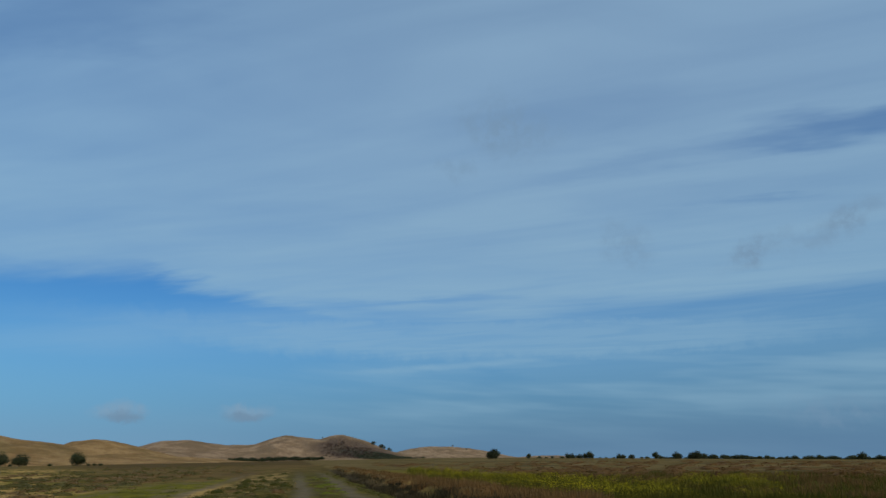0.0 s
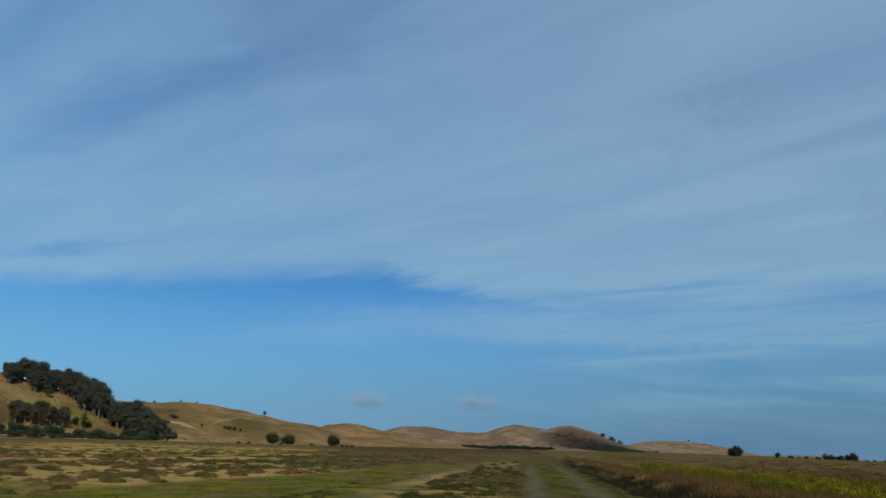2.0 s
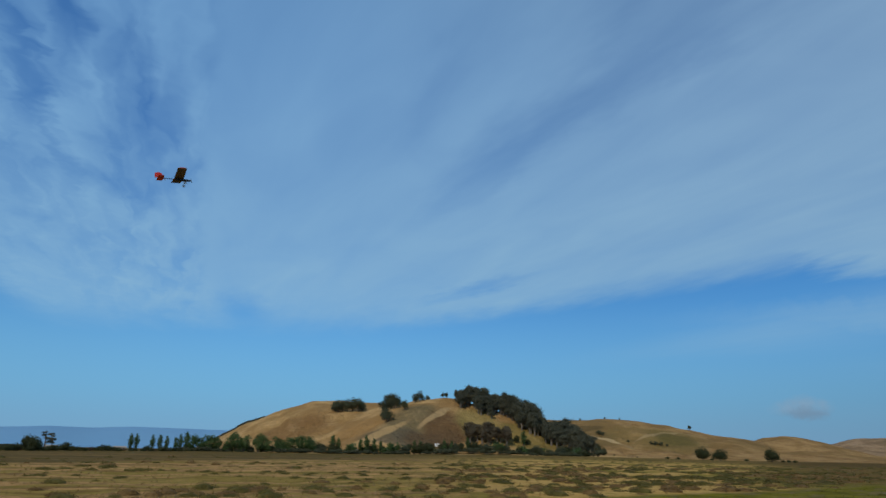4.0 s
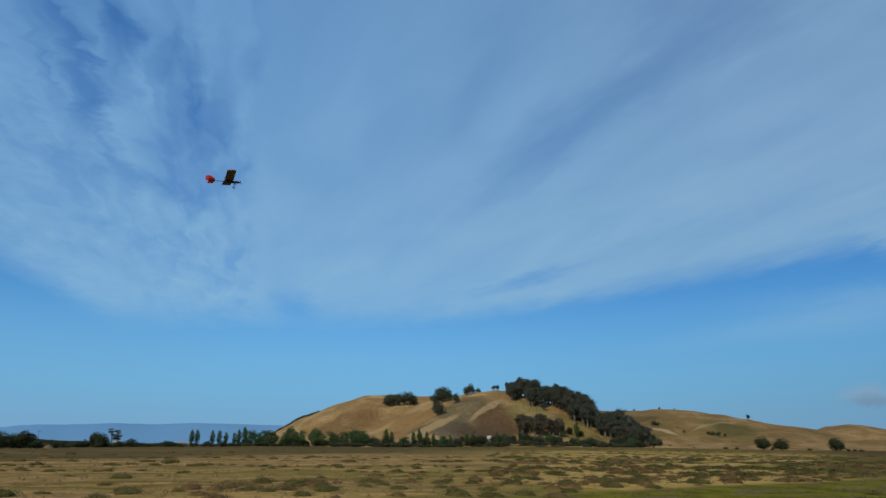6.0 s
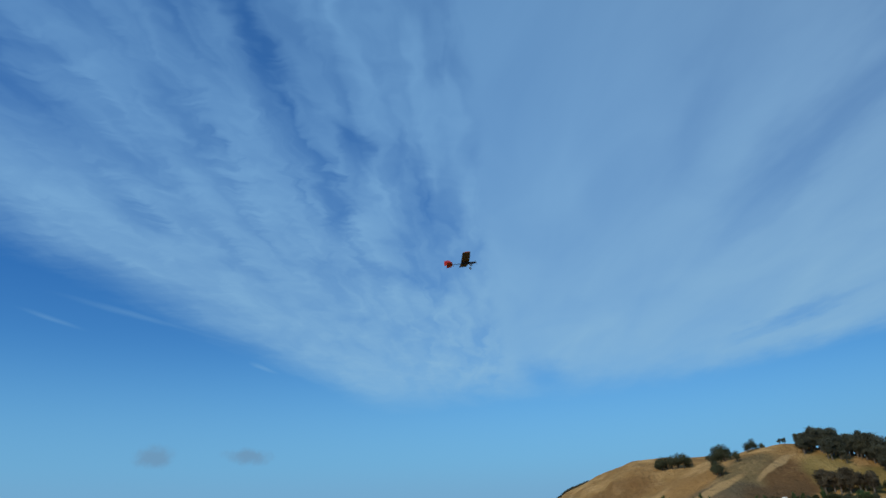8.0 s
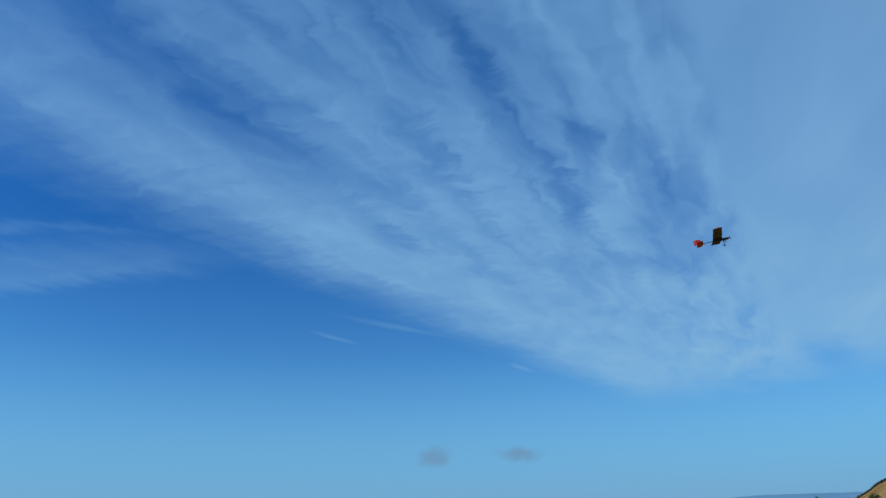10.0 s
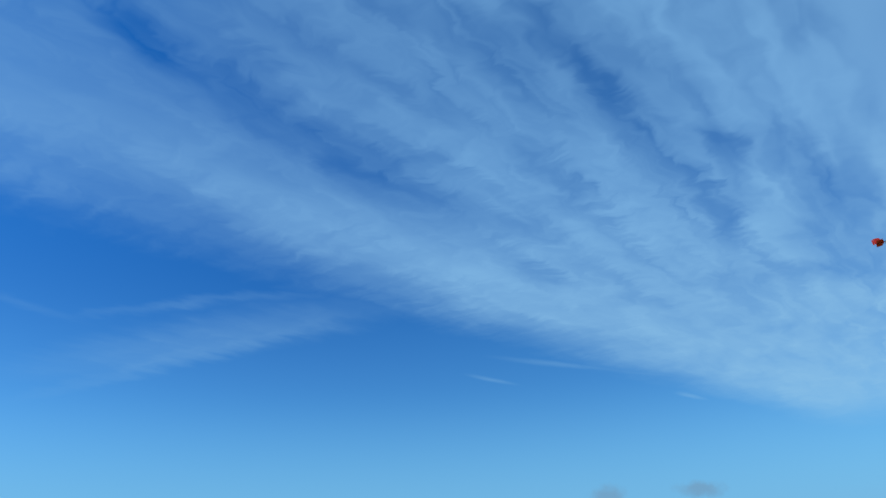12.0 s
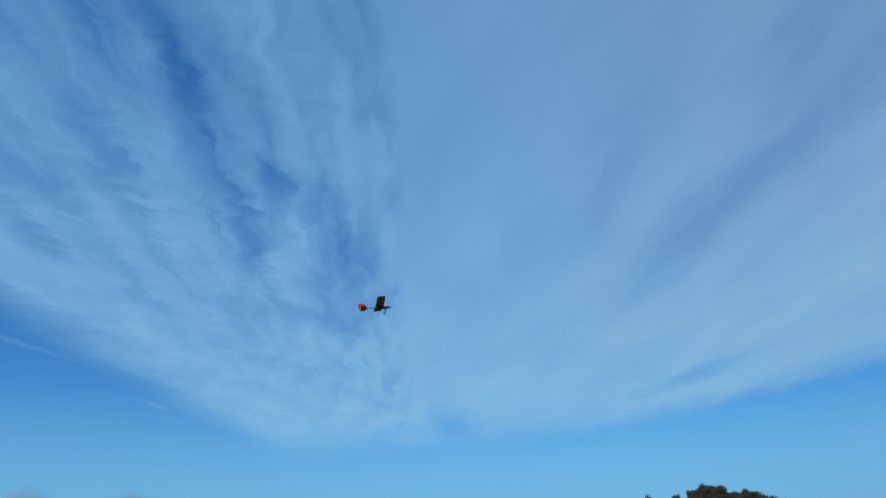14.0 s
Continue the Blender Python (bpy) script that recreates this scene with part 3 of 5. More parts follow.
def build_hill(label, ridges, mat, step, seed, rough=1.0, name="hill"):
    pts = [(P(a, r), wd) for line in ridges for a, r, e, wd in line]
    x0, x1 = min(p.x - wd for p, wd in pts), max(p.x + wd for p, wd in pts)
    y0, y1 = min(p.y - wd for p, wd in pts), max(p.y + wd for p, wd in pts)
    nx, ny = int((x1 - x0) / step) + 2, int((y1 - y0) / step) + 2
    gx, gy = np.meshgrid(x0 + step * np.arange(nx), y0 + step * np.arange(ny))
    h = ridge_height(gx, gy, ridges, seed, rough)
    z = np.where(h < 0.3, -0.8, h) + np.minimum(0, ground_height(gx, gy))
    keep = h > 0.02
    verts = list(zip(gx.ravel().tolist(), gy.ravel().tolist(), z.ravel().tolist()))
    faces = []
    for j in range(ny - 1):
        for i in range(nx - 1):
            if keep[j, i] or keep[j + 1, i] or keep[j, i + 1] or keep[j + 1, i + 1]:
                a = j * nx + i
                faces.append((a, a + 1, a + nx + 1, a + nx))
    ob = tagged(new(name, mesh_from(name, verts, faces, mat)), label, "hill", kind="structure")
    HILLS.append((ridges, seed, rough))
    return ob


def land(x, y):
    """Height of whatever ground lies at a place."""
    return float(ground_height(x, y) + max(ridge_height(x, y, *h) for h in HILLS))


def patch(az, r, rx, ry, turn, colour, amount):
    p = P(az, r)
    return (p.x, p.y, rx, ry, turn, colour, amount)


def stripe(az0, r0, az1, r1, half, colour, amount):
    """A long thin patch between two places, such as a path."""
    a, b = P(az0, r0), P(az1, r1)
    c, d = (a + b) / 2, b - a
    return (c.x, c.y, d.length * 0.7, half, math.degrees(math.atan2(d.y, d.x)), colour, amount)


GOLD = hill_material("golden_slope", (0.465, 0.280, 0.108), (0.56, 0.357, 0.154), (0.36, 0.208, 0.080), [
    patch(54.6, 692, 34, 62, 45, (0.165, 0.135, 0.072), 0.9),
    patch(55.6, 655, 46, 28, 55, (0.125, 0.107, 0.073), 0.85),
    patch(51.7, 676, 30, 46, 62, (0.135, 0.077, 0.038), 0.95),
    patch(52.9, 655, 34, 26, 52, (0.125, 0.08, 0.044), 0.85),
    patch(64.0, 782, 55, 32, 64, (0.17, 0.09, 0.04), 0.6),
    patch(49.4, 700, 26, 52, 49, (0.29, 0.225, 0.075), 0.8),
    patch(45.4, 680, 45, 45, 45, (0.22, 0.18, 0.05), 0.75),
    stripe(51.5, 722, 53.9, 682, 6, (0.48, 0.33, 0.16), 0.95),
    stripe(55.2, 690, 60.0, 622, 9, (0.52, 0.345, 0.155), 0.95),
    stripe(60.0, 700, 66.0, 640, 10, (0.24, 0.14, 0.05), 0.6),
])
TAN = hill_material("tan_slope", (0.335, 0.195, 0.076), (0.425, 0.262, 0.110), (0.26, 0.162, 0.062), [
    patch(40.2, 1104, 45, 60, 40, (0.15, 0.11, 0.045), 0.7),
    patch(36.5, 1134, 70, 90, 36, (0.22, 0.165, 0.055), 0.4),
    patch(34.0, 1137, 60, 90, 34, (0.18, 0.145, 0.05), 0.5),
    stripe(40.0, 1122, 38.0, 1085, 6, (0.54, 0.39, 0.20), 0.95),
    stripe(38.0, 1085, 37.0, 1060, 6, (0.36, 0.25, 0.12), 0.7),
    stripe(36.6, 1115, 33.6, 1205, 6, (0.44, 0.31, 0.15), 0.85),
    stripe(33.6, 1205, 31.0, 1180, 8, (0.33, 0.23, 0.10), 0.5),
    patch(40.4, 1172, 30, 22, 40, (0.10, 0.075, 0.035), 0.7),
    patch(33.9, 1140, 40, 45, 34, (0.12, 0.105, 0.035), 0.75),
    patch(28.6, 1210, 40, 60, 28, (0.17, 0.115, 0.05), 0.5),
    patch(30.0, 1160, 90, 60, 30, (0.22, 0.155, 0.06), 0.3),
])
FAR_TAN = hill_material("far_slope", (0.31, 0.202, 0.112), (0.39, 0.262, 0.152), (0.235, 0.158, 0.088), [
    patch(6.8, 1800, 165, 130, 0, (0.105, 0.074, 0.055), 0.9),
    patch(5.2, 1770, 150, 70, 0, (0.045, 0.05, 0.035), 0.85),
])
# air haze over the far range is put into its base colour
HAZE_BLUE = plain("hazed_range", (0.135, 0.295, 0.475), 1.0, vary=0.05, scale=0.002)
SCRUB = hill_material("scrub_slope", (0.038, 0.036, 0.022), (0.062, 0.055, 0.032), (0.11, 0.085, 0.048))

build_hill("high golden grass hill with dark tree groves", [
    [(71.5, 900, -0.1, 210), (69.4, 900, 0.95, 220), (67.6, 905, 1.97, 230), (65.1, 910, 3.02, 240), (62.5, 910, 3.78, 250), (60.5, 905, 3.92, 250), (58.0, 890, 3.80, 240), (55.0, 850, 3.70, 220), (53.5, 800, 3.9, 190)],
    [(54.3, 800, 3.80, 180), (53.0, 785, 4.2, 175), (51.9, 775, 4.34, 170), (50.8, 768, 4.2, 165), (49.2, 755, 3.75, 160), (47.2, 738, 3.15, 150), (45.2, 720, 2.3, 140), (42.8, 700, 1.15, 120), (40.0, 680, 0.1, 90)],
    [(52.2, 770, 4.25, 110), (55.5, 700, 2.6, 95), (58.5, 650, 1.0, 80), (60.5, 625, 0.0, 60)],
    [(51.5, 765, 4.1, 100), (50.8, 690, 2.2, 90), (50.2, 630, 0.2, 80)],
], GOLD, 5.0, 11)
build_hill("broad tan grass hill with a lone tree", [
    [(47.5, 1350, 2.3, 330), (43.4, 1330, 2.72, 350), (41.3, 1320, 2.70, 360), (38.4, 1310, 2.85, 360), (36.2, 1300, 2.63, 350), (34.5, 1295, 2.36, 345), (33.1, 1290, 2.10, 340), (30.8, 1280, 1.62, 320), (28.6, 1270, 1.38, 300), (26.0, 1260, 0.7, 260)],
    [(36.0, 1280, 2.0, 200), (36.8, 1150, 1.2, 170), (38.0, 1010, 0.1, 140)],
    [(40.5, 1150, 1.1, 120), (39.5, 1050, 0.5, 110), (39.0, 990, 0.0, 80)],
    [(32.5, 1260, 1.8, 200), (31.5, 1120, 0.7, 160), (31.0, 1010, -0.05, 130)],
], TAN, 8.0, 23)
build_hill("rounded tan grass hill", [
    [(29.5, 1350, 0.9, 250), (28.0, 1350, 1.45, 260), (26.5, 1350, 1.68, 270), (25.0, 1350, 1.52, 270), (23.3, 1350, 1.05, 260), (21.0, 1340, 0.45, 220), (18.5, 1330, -0.05, 180)],
    [(26.0, 1340, 1.5, 180), (25.5, 1200, 0.7, 150), (25.0, 1110, -0.05, 120)],
], TAN, 8.0, 37)
build_hill("distant tan grass hills with wooded spur", [
    [(25.5, 1950, 0.6, 330), (23.5, 1950, 1.1, 340), (21.9, 1950, 1.52, 350), (19.9, 1950, 1.57, 350), (17.4, 1950, 1.18, 340), (15.2, 1950, 1.17, 330), (13.9, 1950, 1.6, 330), (12.8, 1950, 1.86, 330), (11.4, 1950, 1.68, 320), (10.2, 1950, 1.52, 310)],
    [(10.4, 1950, 1.45, 260), (9.2, 1950, 1.78, 260), (8.4, 1950, 1.88, 260), (7.6, 1950, 1.66, 250), (6.6, 1940, 1.40, 240), (5.4, 1930, 0.85, 210), (4.2, 1920, 0.35, 190), (2.0, 1900, -0.08, 160)],
    [(14.5, 1900, 1.0, 170), (12.0, 1750, 0.35, 160), (9.5, 1680, 0.0, 130)],
    [(20.5, 1900, 1.3, 200), (21.0, 1700, 0.5, 170), (21.5, 1600, -0.05, 140)],
], FAR_TAN, 11.0, 41)
build_hill("low distant tan hill", [
    [(5.2, 2600, 0.1, 280), (3.3, 2600, 0.62, 300), (2.2, 2600, 0.78, 310), (1.3, 2600, 0.84, 310), (-0.5, 2600, 0.80, 310), (-1.8, 2600, 0.66, 300), (-3.1, 2600, 0.48, 280), (-5.0, 2600, 0.08, 240), (-6.5, 2600, -0.1, 220)],
], FAR_TAN, 14.0, 53)
build_hill("low distant tan hill", [
    [(-4.5, 3200, -0.1, 240), (-7.0, 3200, 0.12, 260), (-9.0, 3200, 0.15, 260), (-12.0, 3200, -0.15, 220)],
], FAR_TAN, 18.0, 55)
build_hill("low dark scrub-covered hill", [
    [(84.5, 1000, 0.1, 100), (88.1, 1000, 0.34, 110), (88.9, 1000, 0.50, 110), (89.4, 1000, 0.66, 120), (89.9, 1000, 0.77, 120), (91.0, 1000, 0.76, 120), (92.0, 1000, 0.74, 120), (92.8, 1000, 0.70, 120), (93.4, 1000, 0.56, 110), (94.5, 1000, 0.3, 100), (96.5, 1000, 0.0, 90)],
], SCRUB, 8.0, 61)
build_hill("low dark rise with scrub", [
    [(95.5, 900, 0.1, 80), (98.0, 900, 0.35, 100), (101.0, 900, 0.42, 110), (105.0, 900, 0.40, 110), (110.0, 900, 0.2, 90)],
], SCRUB, 8.0, 67)
build_hill("distant mountain range with haze painted into its blue", [
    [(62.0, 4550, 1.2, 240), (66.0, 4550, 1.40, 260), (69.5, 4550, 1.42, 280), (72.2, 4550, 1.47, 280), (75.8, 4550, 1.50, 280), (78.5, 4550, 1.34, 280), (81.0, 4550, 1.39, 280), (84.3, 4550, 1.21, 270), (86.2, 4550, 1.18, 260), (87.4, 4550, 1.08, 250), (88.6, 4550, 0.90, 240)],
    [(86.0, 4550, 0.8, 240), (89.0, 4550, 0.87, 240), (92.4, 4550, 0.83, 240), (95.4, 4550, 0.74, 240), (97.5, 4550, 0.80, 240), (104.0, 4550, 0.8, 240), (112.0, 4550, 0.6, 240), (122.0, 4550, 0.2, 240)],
], HAZE_BLUE, 34.0, 71, 0.4)

# ---------- plants ----------
EUC_LEAF = foliage("eucalyptus_leaves", (0.068, 0.075, 0.054), (0.140, 0.142, 0.098))
GROVE_LEAF = foliage("brownish_eucalyptus_leaves", (0.085, 0.074, 0.052), (0.175, 0.142, 0.092))
OAK_LEAF = foliage("oak_leaves", (0.050, 0.062, 0.042), (0.118, 0.126, 0.070))
GREEN_LEAF = foliage("poplar_leaves", (0.048, 0.084, 0.034), (0.118, 0.182, 0.066))
HEDGE_LEAF = foliage("hedge_leaves", (0.032, 0.040, 0.021), (0.082, 0.092, 0.041))
SHRUB_LEAF = foliage("shrub_leaves", (0.080, 0.072, 0.020), (0.175, 0.145, 0.045), vary=0.25)
BROWN_LEAF = foliage("dry_shrub_leaves", (0.135, 0.080, 0.032), (0.255, 0.165, 0.066), vary=0.25)
REED_LEAF = foliage("reed_blades", (0.115, 0.061, 0.022), (0.235, 0.132, 0.046), vary=0.25)
LUSH_LEAF = foliage("lush_weed_leaves", (0.105, 0.125, 0.010), (0.22, 0.235, 0.02), vary=0.25)
WEED_LEAF = foliage("weed_leaves", (0.056, 0.053, 0.008), (0.140, 0.122, 0.018), vary=0.25)
FLOWER = foliage("mustard_flowers", (0.34, 0.27, 0.012), (0.52, 0.42, 0.02))
STRAW_LEAF = foliage("straw_blades", (0.22, 0.14, 0.05), (0.40, 0.28, 0.12))
BARK = plain("grey_brown_bark", (0.16, 0.125, 0.09), 0.9, vary=0.3, scale=3.0)
PALE_BARK = plain("pale_peeling_bark", (0.24, 0.20, 0.155), 0.85, vary=0.35, scale=2.0)


def tube(bm, path, radii, sides=7):
    """A tapered limb through the points of path."""
    rings = []
    for i, (p, r) in enumerate(zip(path, radii)):
        p = Vector(p)
        d = (Vector(path[min(i + 1, len(path) - 1)]) - Vector(path[max(i - 1, 0)])).normalized()
        a = d.orthogonal().normalized()
        b = d.cross(a)
        rings.append([bm.verts.new(p + (a * math.cos(k * 2 * math.pi / sides) + b * math.sin(k * 2 * math.pi / sides)) * r) for k in range(sides)])
    for lo, hi in zip(rings, rings[1:]):
        for k in range(sides):
            bm.faces.new((lo[k], lo[(k + 1) % sides], hi[(k + 1) % sides], hi[k]))
    bm.faces.new(rings[-1]), bm.faces.new(rings[0][::-1])


def leaf_cards(rng, centres, size, facing=None, stray=0.65):
    """Corner points of small folded leaf sprays round the given centres; facing: the way that they roughly look."""
    n = len(centres)
    look_to = rng.normal(size=(n, 3)) if facing is None else facing + rng.normal(size=(n, 3)) * stray
    a = np.cross(look_to, rng.normal(size=(n, 3)))
    a /= np.linalg.norm(a, axis=1)[:, None]
    b = np.cross(look_to, a)
    b /= np.linalg.norm(b, axis=1)[:, None]
    k = (size * rng.uniform(0.6, 1.3, n))[:, None]
    c = np.cross(a, b) * k * 0.18
    v = np.stack([centres - a * k, centres - b * k * 0.55 + c, centres + a * k, centres + b * k * 0.55 + c], 1)
    return v.reshape(-1, 3)


def cards_mesh(name, verts, mat):
    n = len(verts) // 4
    return mesh_from(name, verts.tolist(), [(4 * i, 4 * i + 1, 4 * i + 2, 4 * i + 3) for i in range(n)], mat, False)


def lobes_points(rng, lobes, count):
    """Points spread through soft lobes, thicker towards their skins."""
    vol = np.array([l[3] * l[4] * l[5] for l in lobes]) ** 0.75
    pick = rng.choice(len(lobes), count, p=vol / vol.sum())
    L = np.array(lobes)[pick]
    d = rng.normal(size=(count, 3))
    d /= np.linalg.norm(d, axis=1)[:, None]
    return L[:, :3] + d * L[:, 3:] * (rng.uniform(0.15, 1.0, count) ** 0.45)[:, None] * rng.uniform(0.85, 1.12, count)[:, None], d


TREES = {}


def tree_meshes(kind, variant):
    """Trunk and crown of one plant, 10 m tall before scaling; made once for each variant."""
    if (kind, variant) in TREES:
        return TREES[kind, variant]
    rng = np.random.default_rng(100 * variant + sum(map(ord, kind)))
    u = rng.uniform
    lobes, limbs, leaf, bark, count, size = [], [], OAK_LEAF, BARK, 520, 0.55
    if kind == "eucalyptus":
        leaf, bark, count, size = EUC_LEAF if variant < 10 else GROVE_LEAF, PALE_BARK, 1600, 0.31
        for i in range(22):
            z = 3.8 + 5.6 * i / 21 + u(-0.5, 0.5)
            a, d = u(0, 6.28), u(0.2, 2.3) * (1.25 - abs(z - 6.3) / 6)
            r = u(0.8, 1.55)
            lobes.append((d * math.cos(a), d * math.sin(a), min(z, 9.3 - 0.5 * r), r, r, r * u(0.7, 1.0)))
        lobes.append((u(-0.6, 0.6), u(-0.6, 0.6), 9.4, 0.8, 0.8, 0.6))
        stem = [(0, 0, -0.4), (u(-0.2, 0.2), u(-0.2, 0.2), 3), (u(-0.4, 0.4), u(-0.4, 0.4), 6.2), (u(-0.5, 0.5), u(-0.5, 0.5), 8.8)]
        limbs.append((stem, (0.34, 0.25, 0.15, 0.05)))
    elif kind == "oak":
        leaf, count, size = OAK_LEAF, 1800, 0.33
        for i in range(15):
            a, d = u(0, 6.28), u(0.8, 3.9)
            r = u(1.0, 2.0)
            lobes.append((d * math.cos(a), d * math.sin(a), u(2.2, 7.2) - d * 0.25, r, r, r * 0.85))
        lobes += [(0, 0, 7.0, 2.6, 2.6, 2.2), (u(-1, 1), u(-1, 1), 4.0, 3.4, 3.4, 2.8)]
        limbs.append(([(0, 0, -0.4), (0.1, 0, 2.0), (0.2, 0.1, 4.5)], (0.55, 0.42, 0.2)))
    elif kind == "bush":
        leaf, count, size = HEDGE_LEAF, 2100, 0.42
        for i in range(8):
            a, d = u(0, 6.28), u(0.5, 3.6)
            r = u(1.8, 3.0)
            lobes.append((d * math.cos(a), d * math.sin(a), u(2.2, 6.0), r, r, r * 0.95))
        lobes += [(0, 0, 3.4, 4.4, 4.4, 3.2), (u(-1, 1), u(-1, 1), 6.6, 3.0, 3.0, 2.6)]
        limbs.append(([(0, 0, -0.4), (0, 0.1, 3.0), (0.2, 0, 5.0)], (0.45, 0.3, 0.12)))
    elif kind == "poplar":
        leaf, count, size = GREEN_LEAF, 700, 0.34
        for i in range(10):
            z = 1.2 + i * 0.86
            r = 1.35 * math.sin(math.pi * min(1, (z + 0.6) / 11.0)) * u(0.75, 1.1) + 0.15
            lobes.append((u(-0.3, 0.3), u(-0.3, 0.3), z, r, r, 0.9))
        limbs.append(([(0, 0, -0.4), (0, 0, 4), (0.05, 0.05, 9.0)], (0.26, 0.18, 0.04)))
    elif kind == "broadleaf":
        leaf, count, size = GREEN_LEAF, 1000, 0.40
        for i in range(9):
            a, d = u(0, 6.28), u(0.6, 2.6)
            r = u(1.3, 2.2)
            lobes.append((d * math.cos(a), d * math.sin(a), u(1.6, 8.0), r, r, r * 0.9))
        lobes += [(0, 0, 4.8, 2.9, 2.9, 3.6)]
        limbs.append(([(0, 0, -0.4), (0.1, 0, 2.2), (0.1, 0.1, 5.5)], (0.4, 0.3, 0.12)))
    else:
        leaf, count, size = EUC_LEAF, 190, 0.5
        top = [(u(-1.2, 1.2), u(-1.2, 1.2), z) for z in (4.6, 6.4, 8.0, 9.3)]
        for x, y, z in top:
            r = u(0.7, 1.3)
            lobes.append((x, y, z, r * 1.3, r * 1.3, r * 0.55))
            limbs.append(([(0, 0, z * 0.55), (x * 0.5, y * 0.5, z * 0.8), (x, y, z)], (0.12, 0.08, 0.04)))
        limbs.append(([(0, 0, -0.4), (0.1, 0.1, 4), (-0.1, 0.1, 8.6)], (0.26, 0.18, 0.06)))
    for x, y, z, r, *_ in lobes[:6]:
        if kind in ("eucalyptus", "oak", "broadleaf", "bush"):
            limbs.append(([(0, 0, max(1.0, z * 0.42)), (x * 0.5, y * 0.5, z * 0.72), (x, y, z)], (0.15, 0.10, 0.04)))
    bm = bmesh.new()
    for path, radii in limbs:
        tube(bm, path, radii, 6)
    trunk = bpy.data.meshes.new("trunk")
    bm.to_mesh(trunk)
    bm.free()
    trunk.materials.append(bark)
    spots, outward = lobes_points(rng, lobes, count)
    loose = rng.random(count) < 0.28
    spots[loose] += rng.normal(size=(int(loose.sum()), 3)) * (0.45 if kind == "eucalyptus" else 0.25)
    whole = spots - spots.mean(axis=0)
    outward = outward * 0.6 + whole / np.linalg.norm(whole, axis=1)[:, None] + np.array([0, 0, 0.3])
    crown = cards_mesh("crown", leaf_cards(rng, spots, size, outward), leaf)
    TREES[kind, variant] = trunk, crown
    return TREES[kind, variant]


LABELS = {
    "eucalyptus": "tall dark eucalyptus tree with pale bare trunk",
    "oak": "wide dark green oak tree on dry grass",
    "bush": "rounded dark green bushy tree beside the field",
    "poplar": "slender green poplar tree at the field edge",
    "broadleaf": "leafy mid-green tree at the hill foot",
    "snag": "sparse ragged tree with a few leaf tufts",
}
PLANTS = random.Random(7)


def plant(kind, az, r, tall, group="", label="", wide=1.0, sort=0):
    """One tree, its foot on the land at that bearing and distance."""
    p = P(az, r)
    root = new(kind + "_tree")
    size = tall / 10.0
    turn = PLANTS.uniform(0, 360)
    root.matrix_world = Matrix.LocRotScale(Vector((p.x, p.y, land(p.x, p.y) - 0.1 * size)), Euler((0, 0, radians(turn))), (size * wide, size * wide, size))
    tagged(root, label or LABELS[kind], "tree", group)
    for name, me in zip(("trunk", "crown"), tree_meshes(kind, sort + PLANTS.randrange(6))):
        ob = new(name, me)
        ob.parent = root
    return root


def thicket(name, label, category, places, kind="bush", coarse=5, leaf=None):
    """Far growth that nobody could count, as one mesh; places: (azimuth, distance, height, width)."""
    out = []
    for az, r, tall, wide in places:
        crown = tree_meshes(kind, PLANTS.randrange(6))[1]
        v = np.empty(len(crown.vertices) * 3)
        crown.vertices.foreach_get("co", v)
        v = v.reshape(-1, 4, 3)[PLANTS.randrange(coarse)::coarse]
        mid = v.mean(axis=1, keepdims=True)
        v = (mid + (v - mid) * coarse ** 0.42).reshape(-1, 3)
        a, k, p = PLANTS.uniform(0, 6.28), tall / 10.0, P(az, r)
        turn = np.array([[math.cos(a) * wide, -math.sin(a) * wide, 0], [math.sin(a) * wide, math.cos(a) * wide, 0], [0, 0, 1]])
        out.append(v @ turn.T * k + np.array([p.x, p.y, land(p.x, p.y) - 0.2 * k]))
    leaf = leaf or {"bush": HEDGE_LEAF, "oak": OAK_LEAF}[kind]
    return tagged(new(name, cards_mesh(name, np.concatenate(out), leaf)), label, category, kind="stuff")


# wood on the right flank of the high hill, from its summit down to the field
crest = [(51.1, 770), (49.2, 755), (47.2, 738), (45.2, 720), (42.8, 700), (40.2, 682)]
for i in range(165):
    t = i / 164 * (len(crest) - 1)
    k = min(int(t), len(crest) - 2)
    az = crest[k][0] + (crest[k + 1][0] - crest[k][0]) * (t - k) + PLANTS.uniform(-0.3, 0.3)
    r = crest[k][1] + (crest[k + 1][1] - crest[k][1]) * (t - k)
    depth = PLANTS.uniform(0, 1)
    low = 52 if az > 47.6 else 32 + (47.8 - az) * 3
    if 46.0 < az < 47.5:
        depth *= 0.35
    elif 49.2 < az < 50.4:
        depth *= 0.6
    plant("eucalyptus", az, r + 10 - depth * low, PLANTS.choice((12, 15, 17, 19, 21, 24)) * min(1.0, 0.42 + 0.36 * max(0, 51.2 - az), 0.8 + 0.25 * max(0, az - 40.5)) * (0.74 if 47.5 < az < 48.2 else 0.97), "wood on the hill", wide=PLANTS.uniform(0.95, 1.3))
for i in range(34):
    az = 47.7 - 0.15 * i
    plant("eucalyptus", az + PLANTS.uniform(-0.1, 0.1), 738 - (47.7 - az) * 8.6 + PLANTS.uniform(-4, 8), PLANTS.uniform(13, 18) * (1.0 - 0.008 * i), "wood on the hill", wide=PLANTS.uniform(1.0, 1.3))
for i in range(7):
    az = 44.5 - 0.17 * i
    plant("eucalyptus", az, 738 - (47.7 - az) * 8.6 + PLANTS.uniform(-8, 2), PLANTS.uniform(13.5, 16.5), "wood on the hill", wide=1.25)
